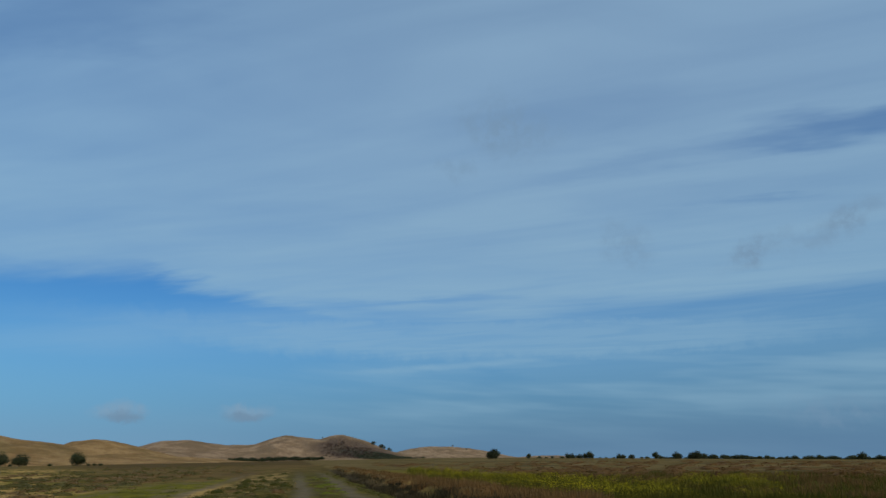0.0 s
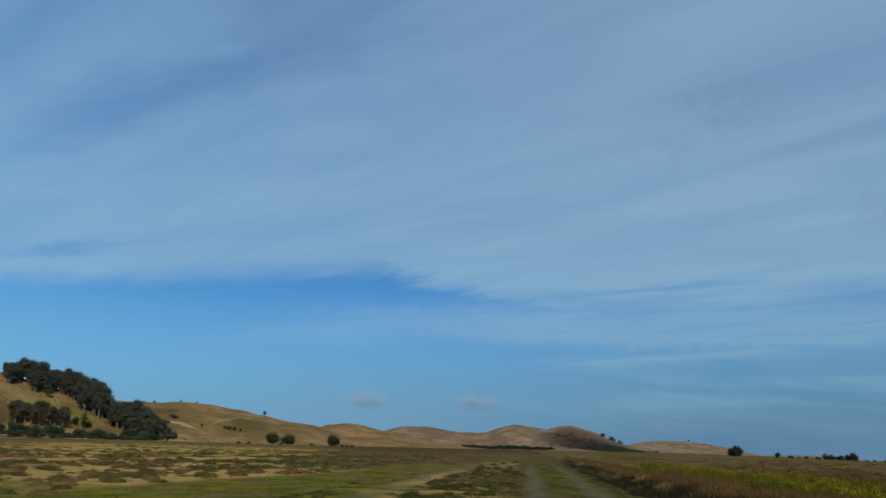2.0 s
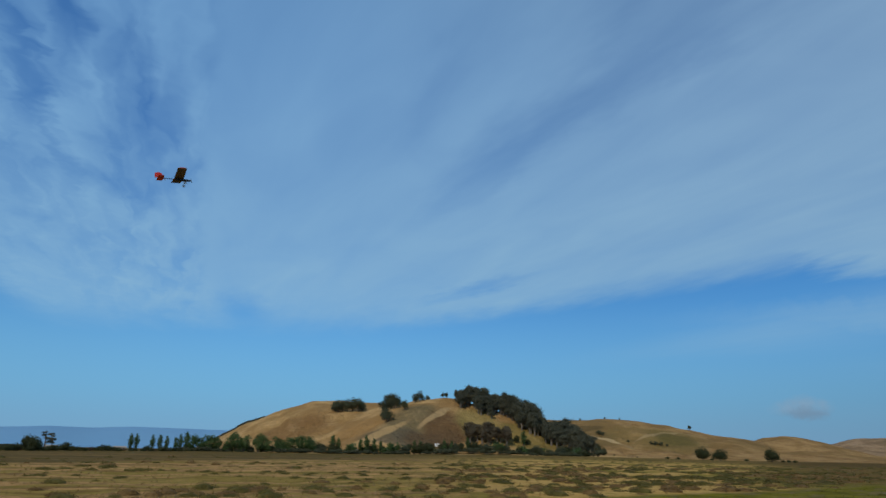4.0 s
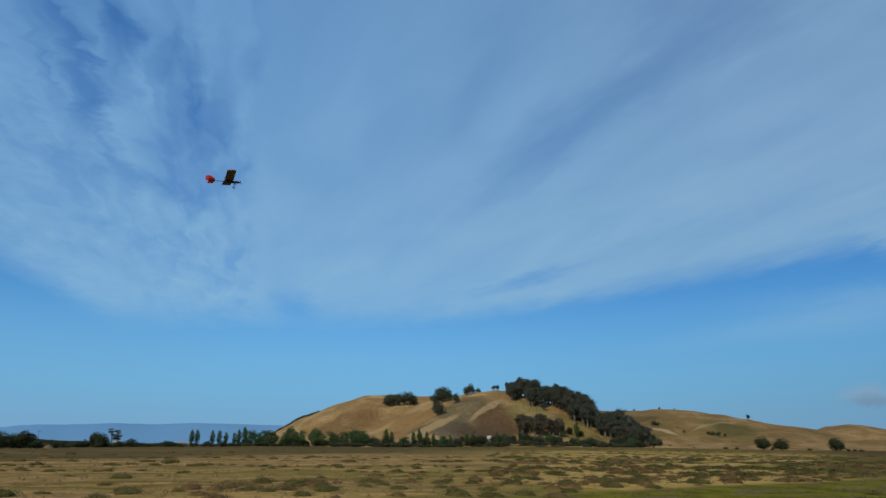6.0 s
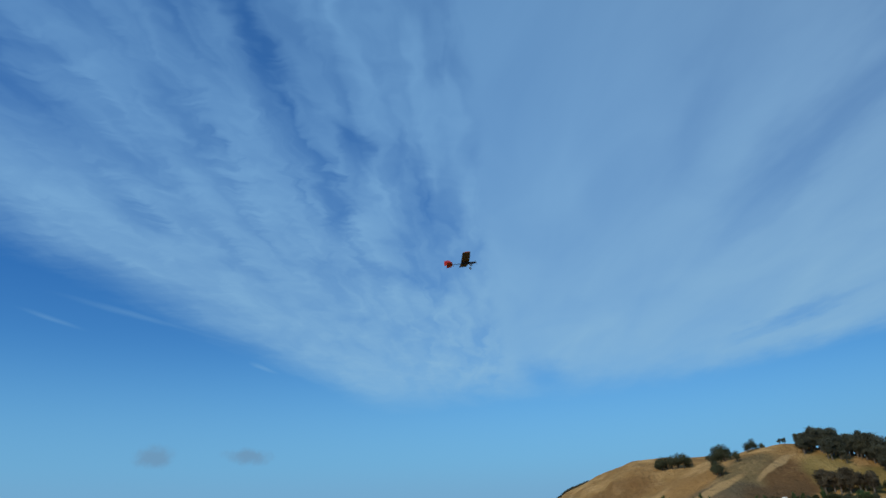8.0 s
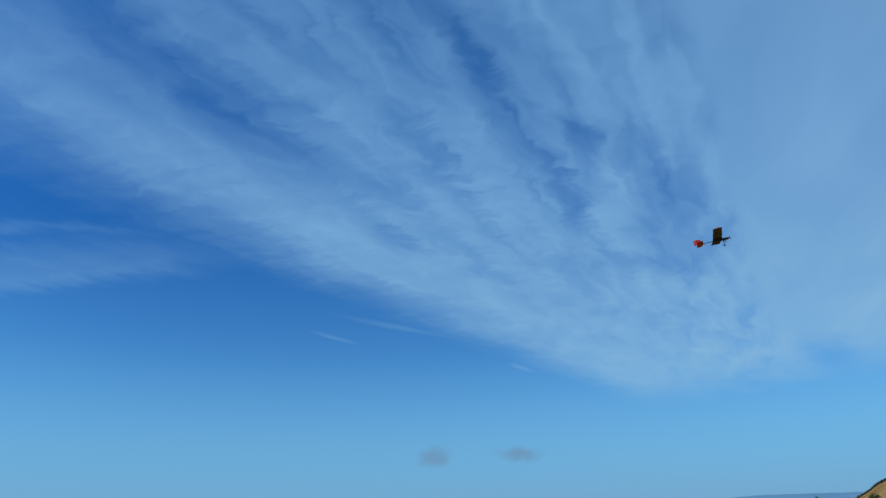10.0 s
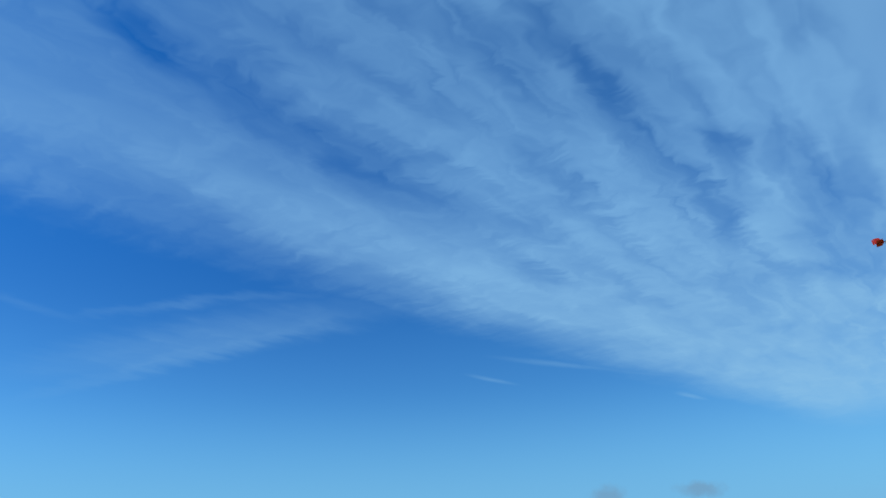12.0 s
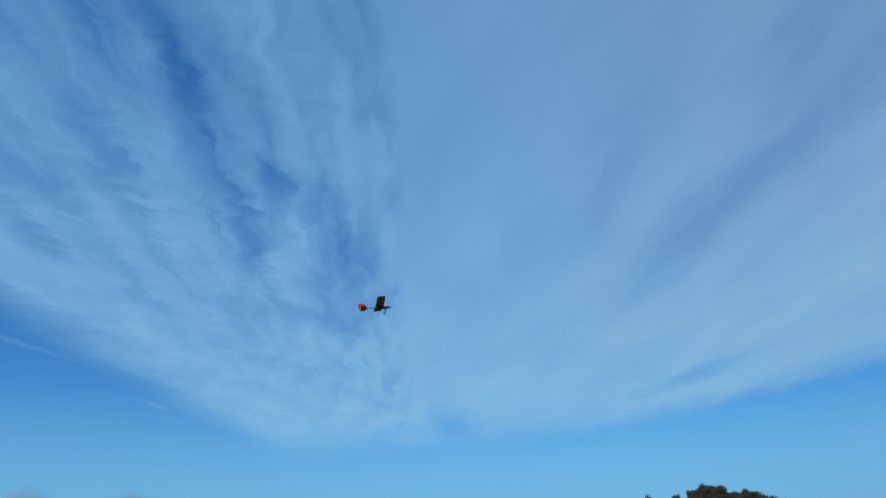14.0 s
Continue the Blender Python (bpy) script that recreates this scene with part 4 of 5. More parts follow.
# lower grove
for i in range(22):
    plant("eucalyptus", PLANTS.uniform(46.8, 50.1), PLANTS.uniform(644, 664), PLANTS.uniform(10.5, 15.5), "grove on the slope", "brownish eucalyptus tree in a grove on the slope", wide=1.35, sort=10)
plant("poplar", 45.55, 655, 13.5, wide=1.5)
plant("bush", 45.2, 660, 6)
plant("bush", 46.1, 660, 7)
# oaks on the left crest
for az, r, tall in ((60.85, 818, 10), (60.55, 812, 14), (60.2, 816, 13), (59.8, 812, 14), (59.4, 814, 15.5), (58.95, 812, 15), (58.6, 816, 11), (56.85, 745, 12), (56.6, 738, 15), (56.3, 742, 16), (56.0, 735, 15), (55.85, 738, 11), (56.8, 712, 12.5), (56.5, 704, 13), (55.15, 722, 10), (54.3, 752, 10), (53.95, 756, 11), (53.35, 790, 7), (52.05, 772, 5.5), (51.75, 773, 6)):
    plant("oak", az, r, tall * 1.15, "oaks on the crest", wide=0.98)
# row along the foot of the high hill
for az, tall in ((71.3, 12), (70.8, 11), (70.2, 12.5), (69.6, 11), (68.7, 13), (68.2, 14.5), (67.6, 13), (66.5, 14), (66.0, 12), (65.1, 12.5), (64.6, 11), (64.1, 11.5), (63.4, 13), (62.9, 14), (62.5, 11)):
    plant("broadleaf", az, 590, tall * 1.14, "trees along the hill foot", wide=1.1)
for az, tall in ((75.7, 10), (75.3, 10), (74.2, 9.5), (73.7, 10), (73.2, 9), (72.6, 8.5), (72.25, 10.5), (71.8, 12.5), (60.8, 12), (60.35, 10), (58.1, 12), (57.5, 10), (57.0, 9), (55.6, 8), (54.3, 9), (53.8, 8.5), (51.9, 8.5), (51.3, 8), (50.0, 9.5), (58.6, 10), (56.2, 8)):
    plant("poplar", az, 592, tall * 1.28, "poplars along the hill foot", wide=1.2)
for i in range(150):
    az = 72.0 - i * 0.216 + PLANTS.uniform(-0.3, 0.3)
    kind = PLANTS.choice(("bush", "bush", "broadleaf", "oak"))
    tall = PLANTS.choice((2.5, 3.5, 4.5, 6.0, 7.5, 9.0)) * (0.7 if az > 62 else 1.0)
    plant(kind, az, PLANTS.uniform(588, 614), tall, "hedge along the hill foot", "low dark green bush in a hedge", wide=PLANTS.uniform(1.2, 1.7))
thicket("hedge_line", "low uneven green hedge along the hill foot", "hedge", [(PLANTS.uniform(41.0, 72.0), PLANTS.uniform(578, 592), PLANTS.choice((1.6, 2.2, 3.0, 4.2)), PLANTS.uniform(1.8, 3.2)) for i in range(170)], coarse=6, leaf=OAK_LEAF)
for az, r, tall in ((48.5, 590, 8), (45.9, 590, 8), (44.5, 590, 6.5), (47.4, 590, 7), (39.3, 690, 8.5), (39.7, 1040, 10), (38.5, 720, 3), (37.5, 730, 2.5), (36.8, 735, 3)):
    plant("bush", az, r, tall)
# far slope
plant("oak", 32.85, 1275, 9.0, label="lone dark tree on the skyline of the hill")
for az, r, tall in ((35.7, 1092, 6), (35.4, 1094, 7), (35.0, 1095, 7), (34.5, 1095, 5), (37.4, 1100, 5), (41.0, 1320, 5), (39.1, 1305, 4.5), (39.6, 1131, 9), (39.3, 1128, 7), (38.0, 1285, 4)):
    plant("oak", az, r, tall, "scrub oaks on the far slope", wide=1.25)
for az, r, tall in ((32.0, 560, 10.6), (30.85, 560, 9.4), (27.3, 540, 10.2)):
    plant("bush", az, r, tall, "round trees across the field", wide=1.25)
for az in (26.6, 26.2, 25.8, 31.4, 29.0, 33.8, 34.6):
    plant("bush", az, 545, 1.8, "low bushes across the field", "low dark bush across the field", wide=2.0)
# wooded foot of the distant hills
thicket("tree_belt", "dark belt of trees at the distant hill foot", "trees", [(17.0 - i * 0.085 + PLANTS.uniform(-0.15, 0.15), PLANTS.uniform(1590, 1680), PLANTS.uniform(4, 7.5), 2.6) for i in range(84)])
SPUR_LEAF = foliage("dry_brown_scrub", (0.15, 0.104, 0.082), (0.20, 0.140, 0.108))
thicket("hillside_scrub", "brown scrub covering a distant hill spur", "scrub", [(PLANTS.triangular(4.6, 10.3, 7.9), PLANTS.uniform(1690, 1845), PLANTS.uniform(0.8, 2.0), PLANTS.uniform(3.5, 6.0)) for i in range(620)], "oak", 16, SPUR_LEAF)
thicket("hillside_scrub", "dark green scrub at the foot of a distant hill spur", "scrub", [(PLANTS.triangular(1.6, 7.6, 5.2), PLANTS.uniform(1680, 1790), PLANTS.uniform(2.0, 5.0), PLANTS.uniform(1.8, 3.0)) for i in range(340)], "oak", 14)
for az, r, tall in ((5.95, 1935, 10), (5.8, 1934, 12), (5.3, 1931, 11), (5.15, 1929, 13), (5.0, 1928, 9), (4.6, 1925, 11), (4.45, 1924, 8), (9.9, 1950, 6), (-0.5, 2590, 8), (-1.6, 2500, 8)):
    plant("oak", az, r, tall, "distant ridge trees", "small dark tree on a distant ridge")
# scattered trees on the right horizon
for az, r, tall, wide in ((-3.45, 562, 6.6, 1.2), (-3.75, 560, 9.0, 1.25), (-6.55, 600, 5.0, 0.9), (-9.6, 620, 5.4, 1.0), (-9.9, 622, 4.8, 1.5), (-10.5, 625, 4.4, 1.7), (-11.0, 622, 5.2, 1.2), (-11.3, 620, 6.8, 1.25), (-13.5, 650, 5.2, 1.1), (-13.8, 652, 4.4, 1.6), (-14.5, 650, 4.2, 1.7), (-16.3, 650, 6.8, 1.15), (-16.6, 655, 3.4, 1.6), (-17.75, 655, 7.2, 1.0), (-18.0, 657, 5.0, 1.3), (-18.9, 652, 6.6, 1.3), (-19.3, 650, 7.8, 1.3), (-19.7, 655, 5.6, 1.6), (-20.4, 660, 4.2, 1.5), (-30.1, 800, 8.6, 1.1)):
    plant("bush", az, r, tall, "scattered trees on the horizon", "dark round tree far across the flat", wide=wide)
thicket("tree_belt", "dark low belt of trees on the horizon", "trees", [(-19.0 - i * 0.19 + PLANTS.uniform(-0.3, 0.3), PLANTS.uniform(880, 930), PLANTS.choice((2.2, 3.0, 3.4, 4.0, 5.0, 6.0)), PLANTS.uniform(1.3, 2.2)) for i in range(95)], coarse=6)
thicket("hedge_line", "thin dark hedge line along the horizon", "hedge", [(-17.0 - i * 0.16 + PLANTS.uniform(-0.2, 0.2), PLANTS.uniform(860, 940), PLANTS.uniform(1.4, 2.6), PLANTS.uniform(2.2, 3.6)) for i in range(130)], coarse=12)
thicket("low_bushes", "low dark bushes far across the flat", "bushes", [(-7.0 - i * 0.4 + PLANTS.uniform(-0.3, 0.3), PLANTS.uniform(690, 760), PLANTS.uniform(1.2, 2.8), PLANTS.uniform(1.5, 2.5)) for i in range(32)], coarse=6)

# dark belt of trees and scrub on the left, along the field edge that slants away
def edge_r(az):
    return float(np.interp(az, (70, 74, 80, 85, 90, 95, 98, 106), (520, 390, 305, 230, 190, 170, 150, 128)))


def by_edge(az, r, tall, back=1.0):
    """Distance and height of a plant moved to the field edge, its top against the same sky."""
    k = edge_r(az) * back
    return k, max(0.4, 1.7 + (tall - 1.7) * k / r)


for az, r, tall in ((82.1, 520, 10), (81.8, 520, 9), (79.9, 520, 5.5), (86.6, 420, 8), (86.9, 425, 8.5), (88.0, 420, 8), (88.8, 420, 7), (87.4, 415, 7), (94.6, 380, 5.2), (94.1, 380, 5.6), (93.7, 378, 5.4), (93.2, 380, 4.6), (95.0, 378, 4.2), (98.3, 380, 3.4), (99.4, 380, 3.0), (96.4, 380, 3.2), (100.6, 380, 4.6), (97.6, 382, 3.0), (102.5, 400, 3), (104.0, 400, 3)):
    r, tall = by_edge(az, r, tall, PLANTS.uniform(1.0, 1.12))
    plant("bush", az, r, tall, "dark belt across the field", "dark bushy tree in the belt across the field", wide=1.15)
for az, r, tall in ((81.2, 545, 11.5), (80.8, 545, 10.5), (97.2, 480, 7), (95.8, 480, 5.5), (93.55, 560, 12.5), (93.9, 560, 8), (96.9, 480, 5)):
    r, tall = by_edge(az, r, tall, 1.15)
    plant("snag", az, r, tall, "ragged trees across the field", wide=1.4)
scrub = []
for i in range(150):
    az = 71.5 + i * 0.222 + PLANTS.uniform(-0.3, 0.3)
    r, tall = by_edge(az, 505.0, PLANTS.choice((1.0, 1.4, 1.9, 2.4, 3.0, 4.0)), PLANTS.uniform(1.0, 1.15))
    if 87.6 < az < 92.6:
        tall = PLANTS.uniform(0.5, 1.0)
    scrub.append((az, r, tall, PLANTS.uniform(1.2, 1.9)))
thicket("scrub_belt", "low dark scrub along the far edge of the field", "scrub", scrub, coarse=4)
DUSKY_LEAF = foliage("dusky_brown_scrub", (0.060, 0.042, 0.030), (0.115, 0.082, 0.055))
thicket("brown_scrub", "low reddish-brown scrub along the field edge", "scrub", [(az, edge_r(az) * PLANTS.uniform(1.1, 1.3), PLANTS.uniform(0.9, 2.2), PLANTS.uniform(1.6, 2.6)) for az in [PLANTS.uniform(73.0, 99.0) for i in range(110)]], coarse=6, leaf=DUSKY_LEAF)
thicket("hillside_scrub", "dark scrub on a low rise", "scrub", [(PLANTS.uniform(84.0, 104.0), PLANTS.uniform(880, 960), PLANTS.uniform(1.0, 2.6), PLANTS.uniform(1.6, 2.6)) for i in range(150)], coarse=8)

# ---------- low growth on the flat ----------
GROW = np.random.default_rng(5)


def dome_cards(rng, count, size, wide, tall):
    d = rng.normal(size=(count, 3))
    d[:, 2] = np.abs(d[:, 2])
    d /= np.linalg.norm(d, axis=1)[:, None]
    lump = 1 + 0.25 * np.sin(3 * np.arctan2(d[:, 1], d[:, 0]) + rng.uniform(0, 6)) + rng.uniform(-0.2, 0.2, count)
    c = d * (rng.uniform(0.3, 1, count) ** 0.4 * lump)[:, None] * np.array([wide, wide, tall])
    c[:, 2] += 0.02
    # a rounded heart of twigs, so that no daylight shows through the plant
    rings = [[(wide * 0.86 * k * math.cos(a * math.pi / 4), wide * 0.86 * k * math.sin(a * math.pi / 4), tall * 0.86 * h) for a in range(9)] for k, h in ((1.02, -0.1), (0.9, 0.42), (0.62, 0.78), (0.02, 1.0))]
    heart = np.array([(lo[a], lo[a + 1], hi[a + 1], hi[a]) for lo, hi in zip(rings, rings[1:]) for a in range(8)]).reshape(-1, 3)
    return np.concatenate([heart, leaf_cards(rng, c, size, d * np.array([0.8, 0.8, 1.5]) + np.array([0, 0, 0.4]), 0.3)])


def blade_cards(rng, count, wide, tall, width):
    """Upright tapering blades that lean a little."""
    foot = rng.normal(size=(count, 3)) * np.array([wide, wide, 0])
    lean = rng.normal(size=(count, 3)) * np.array([0.22, 0.22, 0]) * tall
    top = foot + lean + np.array([0, 0, 1.0]) * (tall * rng.uniform(0.6, 1.2, count))[:, None]
    a = rng.uniform(0, math.pi, count)
    side = np.stack([np.cos(a), np.sin(a), 0 * a], 1) * width
    mid = foot * 0.45 + top * 0.55 - lean * 0.12
    return np.stack([foot - side, foot + side, mid + side * 0.7, top], 1).reshape(-1, 3)


def heights(xy):
    return ground_height(xy[:, 0], xy[:, 1])


def strew(name, label, category, spots, templates, mat, lo, hi, flat=1.0):
    """Many plants of one kind as one mesh: copies of a few templates, turned and scaled, standing on the ground."""
    out = []
    z = heights(spots)
    for i, (x, y) in enumerate(spots):
        v = templates[i % len(templates)]
        a, s = GROW.uniform(0, 6.28), GROW.uniform(lo, hi)
        r = np.array([[math.cos(a), -math.sin(a), 0], [math.sin(a), math.cos(a), 0], [0, 0, GROW.uniform(0.75, 1.2) * flat]])
        out.append(v @ r.T * s + np.array([x, y, z[i] - 0.03]))
    return tagged(new(name, cards_mesh(name, np.concatenate(out), mat)), label, category, kind="stuff")


def scatter(count, az0, az1, r0, r1, power=1.0):
    """Random places in a sector of the plan."""
    a = np.radians(GROW.uniform(az0, az1, count))
    r = r0 * (r1 / r0) ** (GROW.uniform(0, 1, count) ** power)
    return np.stack([-r * np.sin(a), r * np.cos(a)], 1)


def lane_of(xy):
    return xy[:, 0] + 0.21 * xy[:, 1]


def left_open(xy):
    """Thins the shrubs where the left of the flat lies in smooth grass bands."""
    r, a = np.hypot(xy[:, 0], xy[:, 1]), np.degrees(np.arctan2(-xy[:, 0], xy[:, 1]))
    keep = GROW.random(len(xy))
    return xy[(a < 44) | ((r > 27) & ((a < 52) & (keep < 0.6) | ((r < np.where(a < 68, 36, 30)) & (keep < 0.35)) | (keep < np.where(r < 60, 0.05, 0.10))))]


def mown_edge(xy):
    """The side of the mown strip towards the open flat, as a lane."""
    return np.clip(-22.5 + 0.2 * np.hypot(xy[:, 0], xy[:, 1]), -19.0, -7.5)


def spaced(xy, gap):
    """Drops the places that lie closer together than a gap."""
    kept = []
    for p in xy:
        if all(abs(p[0] - q[0]) > gap or abs(p[1] - q[1]) > gap for q in kept):
            kept.append(p)
    return np.array(kept)


def patchy(xy, size, seed, cut):
    return xy[waves(xy[:, 0], xy[:, 1], size, seed, 3) > cut]


TRACK_LEAF = foliage("track_weed_leaves", (0.056, 0.058, 0.012), (0.140, 0.125, 0.028), vary=0.25)
domes = [dome_cards(np.random.default_rng(k), 440, 0.046, 0.62, 0.36) for k in range(5)]
mid_domes = [dome_cards(np.random.default_rng(10 + k), 170, 0.085, 0.66, 0.38) for k in range(5)]
far_domes = [dome_cards(np.random.default_rng(20 + k), 60, 0.16, 0.75, 0.42) for k in range(5)]
tufts = [blade_cards(np.random.default_rng(40 + k), 22, 0.10, 0.30, 0.010) for k in range(5)]
stalks = [blade_cards(np.random.default_rng(60 + k), 30, 0.30, 0.8, 0.022) for k in range(5)]

# separate shrubs nearest the camera
shrub_meshes = [cards_mesh("shrub", d, m) for d in domes for m in (SHRUB_LEAF, SHRUB_LEAF, BROWN_LEAF)]
spots = patchy(scatter(2600, -6, 100, 19, 62), 6.0, 8, -0.35)
spots = spaced(left_open(spots), 1.0)
lanes = lane_of(spots)
spots = spots[(lanes < mown_edge(spots)) | ((lanes > -4.6) & (lanes < -0.6))][:295]
for i, (x, y) in enumerate(spots):
    dry = i % 3 == 2
    ob = new("shrub", shrub_meshes[i % len(shrub_meshes)])
    s = GROW.uniform(0.3, 0.85)
    ob.matrix_world = Matrix.LocRotScale((x, y, float(ground_height(x, y)) - 0.03), Euler((0, 0, GROW.uniform(0, 6.28))), (s * 1.25, s * 1.25, s * GROW.uniform(0.65, 1.0)))
    tagged(ob, "low brown half-dry shrub on straw ground" if dry else "low olive-green shrub on straw ground", "shrub", "shrubs on the flat")

near = patchy(scatter(1200, -2, 108, 40, 140), 9.0, 8, 0.1)
near = near[lane_of(near) < mown_edge(near)]
near = left_open(near)
strew("shrub_scatter", "low olive-green shrubs spread over the flat", "shrubs", near, mid_domes, SHRUB_LEAF, 0.3, 1.0, 0.8)
brown = patchy(scatter(1300, -2, 108, 36, 130), 10.0, 15, 0.1)
brown = brown[lane_of(brown) < mown_edge(brown)]
brown = left_open(brown)
strew("dry_shrub_scatter", "low brown dry shrubs spread over the flat", "shrubs", brown, mid_domes, BROWN_LEAF, 0.3, 0.95, 0.8)
# shrubs in loose rows across the left of the flat, the nearest row the thickest
def rows_across(us, count, spread, clump, seed):
    u = GROW.choice(us, count) + GROW.normal(size=count) * spread
    v = GROW.uniform(-1.1, 1.0, count) * u
    xy = np.stack([u * P(68.0, 1.0).x + v * P(-22.0, 1.0).x, u * P(68.0, 1.0).y + v * P(-22.0, 1.0).y], 1)
    xy = xy[waves(v, u * 3, clump, seed, 3) > -0.05]
    return xy[lane_of(xy) < mown_edge(xy) - 1.0]


def near_left(xy):
    """Keeps the shrubs of the far left close to the near edge of the flat."""
    r, a = np.hypot(xy[:, 0], xy[:, 1]), np.degrees(np.arctan2(-xy[:, 0], xy[:, 1]))
    return xy[r < np.interp(a, (62, 78), (44.0, 31.0))]


belt = spaced(near_left(rows_across((27.0, 29.5, 32.0, 35.0, 39.0), 520, 1.5, 6.0, 12)), 0.85)
strew("shrub_belt", "low olive shrubs along the near edge of the flat", "shrubs", belt[::2], domes, SHRUB_LEAF, 0.35, 0.95, 1.0)
strew("dry_shrub_belt", "low brown shrubs along the near edge of the flat", "shrubs", belt[1::2], domes, BROWN_LEAF, 0.3, 0.85, 0.95)
lines = rows_across((48.0, 57.0, 60.0, 84.0, 92.0, 112.0), 900, 1.2, 26.0, 14)
strew("shrub_rows", "small dark shrubs in thin rows across the flat", "shrubs", lines, mid_domes, SHRUB_LEAF, 0.22, 0.62, 0.8)
far = patchy(scatter(6500, 10, 112, 62, 330), 26.0, 21, 0.15)
far = far[lane_of(far) < -13]
far = left_open(far)
strew("far_shrub_scatter", "dark green shrubs spread over the far flat", "shrubs", far, far_domes, SHRUB_LEAF, 0.35, 1.2, 0.5)
rust = patchy(scatter(3600, 10, 112, 62, 180), 30.0, 27, 0.2)
rust = rust[lane_of(rust) < -13]
rust = left_open(rust)
strew("far_dry_scatter", "brown dry shrubs spread over the far flat", "shrubs", rust, far_domes, BROWN_LEAF, 0.35, 1.1, 0.5)
# rough growth between the two tracks, with straw showing through
mid = scatter(1900, 2, 45, 14, 100)
mid = patchy(mid[(lane_of(mid) > -4.7) & (lane_of(mid) < -0.6)], 3.2, 31, 0.12)
strew("track_side_growth", "dark green weeds between the dirt tracks", "weeds", mid, domes, TRACK_LEAF, 0.3, 0.85, 0.9)
side_weeds = scatter(1500, -6, 14, 18, 110)
side_weeds = patchy(side_weeds[(lane_of(side_weeds) > 3.9) & (lane_of(side_weeds) < 5.3)], 5.0, 35, -0.1)
strew("ditch_side_growth", "olive weeds between the track and the ditch", "weeds", side_weeds, mid_domes, TRACK_LEAF, 0.25, 0.6, 0.8)
verge = scatter(900, -4, 14, 18, 110)
verge = patchy(verge[(lane_of(verge) > 1.2) & (lane_of(verge) < 2.4)], 6.0, 33, -0.15)
strew("track_middle_growth", "dull green weeds between the wheel ruts", "weeds", verge, mid_domes, TRACK_LEAF, 0.2, 0.5, 0.55)
lush = scatter(240, 7, 13, 40, 76)
lush = lush[np.abs(lane_of(lush) - 2.0) < 0.9]
strew("lush_growth", "bright green weeds between the wheel ruts", "weeds", lush, mid_domes, LUSH_LEAF, 0.25, 0.5, 0.4)
verge = scatter(900, 8, 46, 18, 80)
verge = patchy(verge[((lane_of(verge) > -5.3) & (lane_of(verge) < -4.4)) | ((lane_of(verge) > -8.6) & (lane_of(verge) < -6.9))], 4.0, 37, 0.05)
strew("track_verge_growth", "dark low weeds along the dirt track", "weeds", verge, domes, TRACK_LEAF, 0.2, 0.6, 0.9)
# straw tufts
grass = scatter(4200, -4, 108, 15, 80)
grass = grass[(lane_of(grass) < mown_edge(grass)) | ((lane_of(grass) > -5.0) & (lane_of(grass) < 0.0))]
strew("straw_grass", "tufts of dry straw grass on the flat", "grass", grass, tufts, STRAW_LEAF, 0.25, 0.6)
MOWN_LEAF = foliage("mown_grass_blades", (0.085, 0.075, 0.010), (0.20, 0.165, 0.022), vary=0.3)
green = scatter(5200, 8, 66, 17, 60)
green = green[(lane_of(green) > mown_edge(green)) & (lane_of(green) < -7.0)]
strew("mown_grass", "short green tufts on the mown strip", "grass", green, tufts, MOWN_LEAF, 0.10, 0.30)
turf = [blade_cards(np.random.default_rng(70 + k), 36, 0.34, 0.42, 0.016) for k in range(5)]
# near-black leaf colour stands for the shade down in the ditch
DITCH_LEAF = foliage("shade_dark_ditch_growth", (0.030, 0.024, 0.012), (0.066, 0.050, 0.024), vary=0.25)
ditch = scatter(2600, -8, 12, 20, 120)
ditch = ditch[(lane_of(ditch) > 5.2) & (lane_of(ditch) < 7.0)]
strew("ditch_growth", "rank growth in the ditch, darkened for its shade", "weeds", ditch[::2], mid_domes, DITCH_LEAF, 0.18, 0.40, 1.1)
strew("ditch_grass", "grass along the ditch, darkened for its shade", "grass", ditch, turf, DITCH_LEAF, 0.55, 1.15)
# rank brown growth along the far bank of the ditch
bank = scatter(3000, -12, 16, 19, 150)
bank = bank[(lane_of(bank) > 6.8) & (lane_of(bank) < 11.5)]
strew("bank_growth", "brown dry grass along the ditch bank", "grass", bank, turf, REED_LEAF, 0.45, 1.0)
tussock = patchy(bank[::2], 4.0, 52, -0.15)
strew("bank_tussocks", "brown dry weeds along the ditch bank", "weeds", tussock, mid_domes, REED_LEAF, 0.3, 0.8, 0.7)
# weeds with mustard in flower
weeds = scatter(3400, -42, 0, 25, 72)
weeds = weeds[lane_of(weeds) > 10.0]
dull = (lane_of(weeds) > 19.0) & (GROW.random(len(weeds)) < 0.65)
strew("weed_growth", "rank green weeds beyond the ditch", "weeds", weeds[~dull], turf, WEED_LEAF, 0.5, 1.1)
strew("dull_weed_growth", "brown rank grass beyond the ditch", "grass", weeds[dull], turf, REED_LEAF, 0.5, 1.0)
tall = scatter(450, -42, 6, 60, 240)
strew("dry_weed_growth", "dry brown weeds spread beyond the ditch", "weeds", tall[lane_of(tall) > 20], far_domes, REED_LEAF, 0.8, 2.2, 0.4)
mustard = scatter(5600, -38, 3, 30, 108)
mustard_lane, mustard_r = lane_of(mustard) + GROW.normal(size=len(mustard)) * 1.3, np.hypot(mustard[:, 0], mustard[:, 1])
mustard_az = np.degrees(np.arctan2(-mustard[:, 0], mustard[:, 1]))
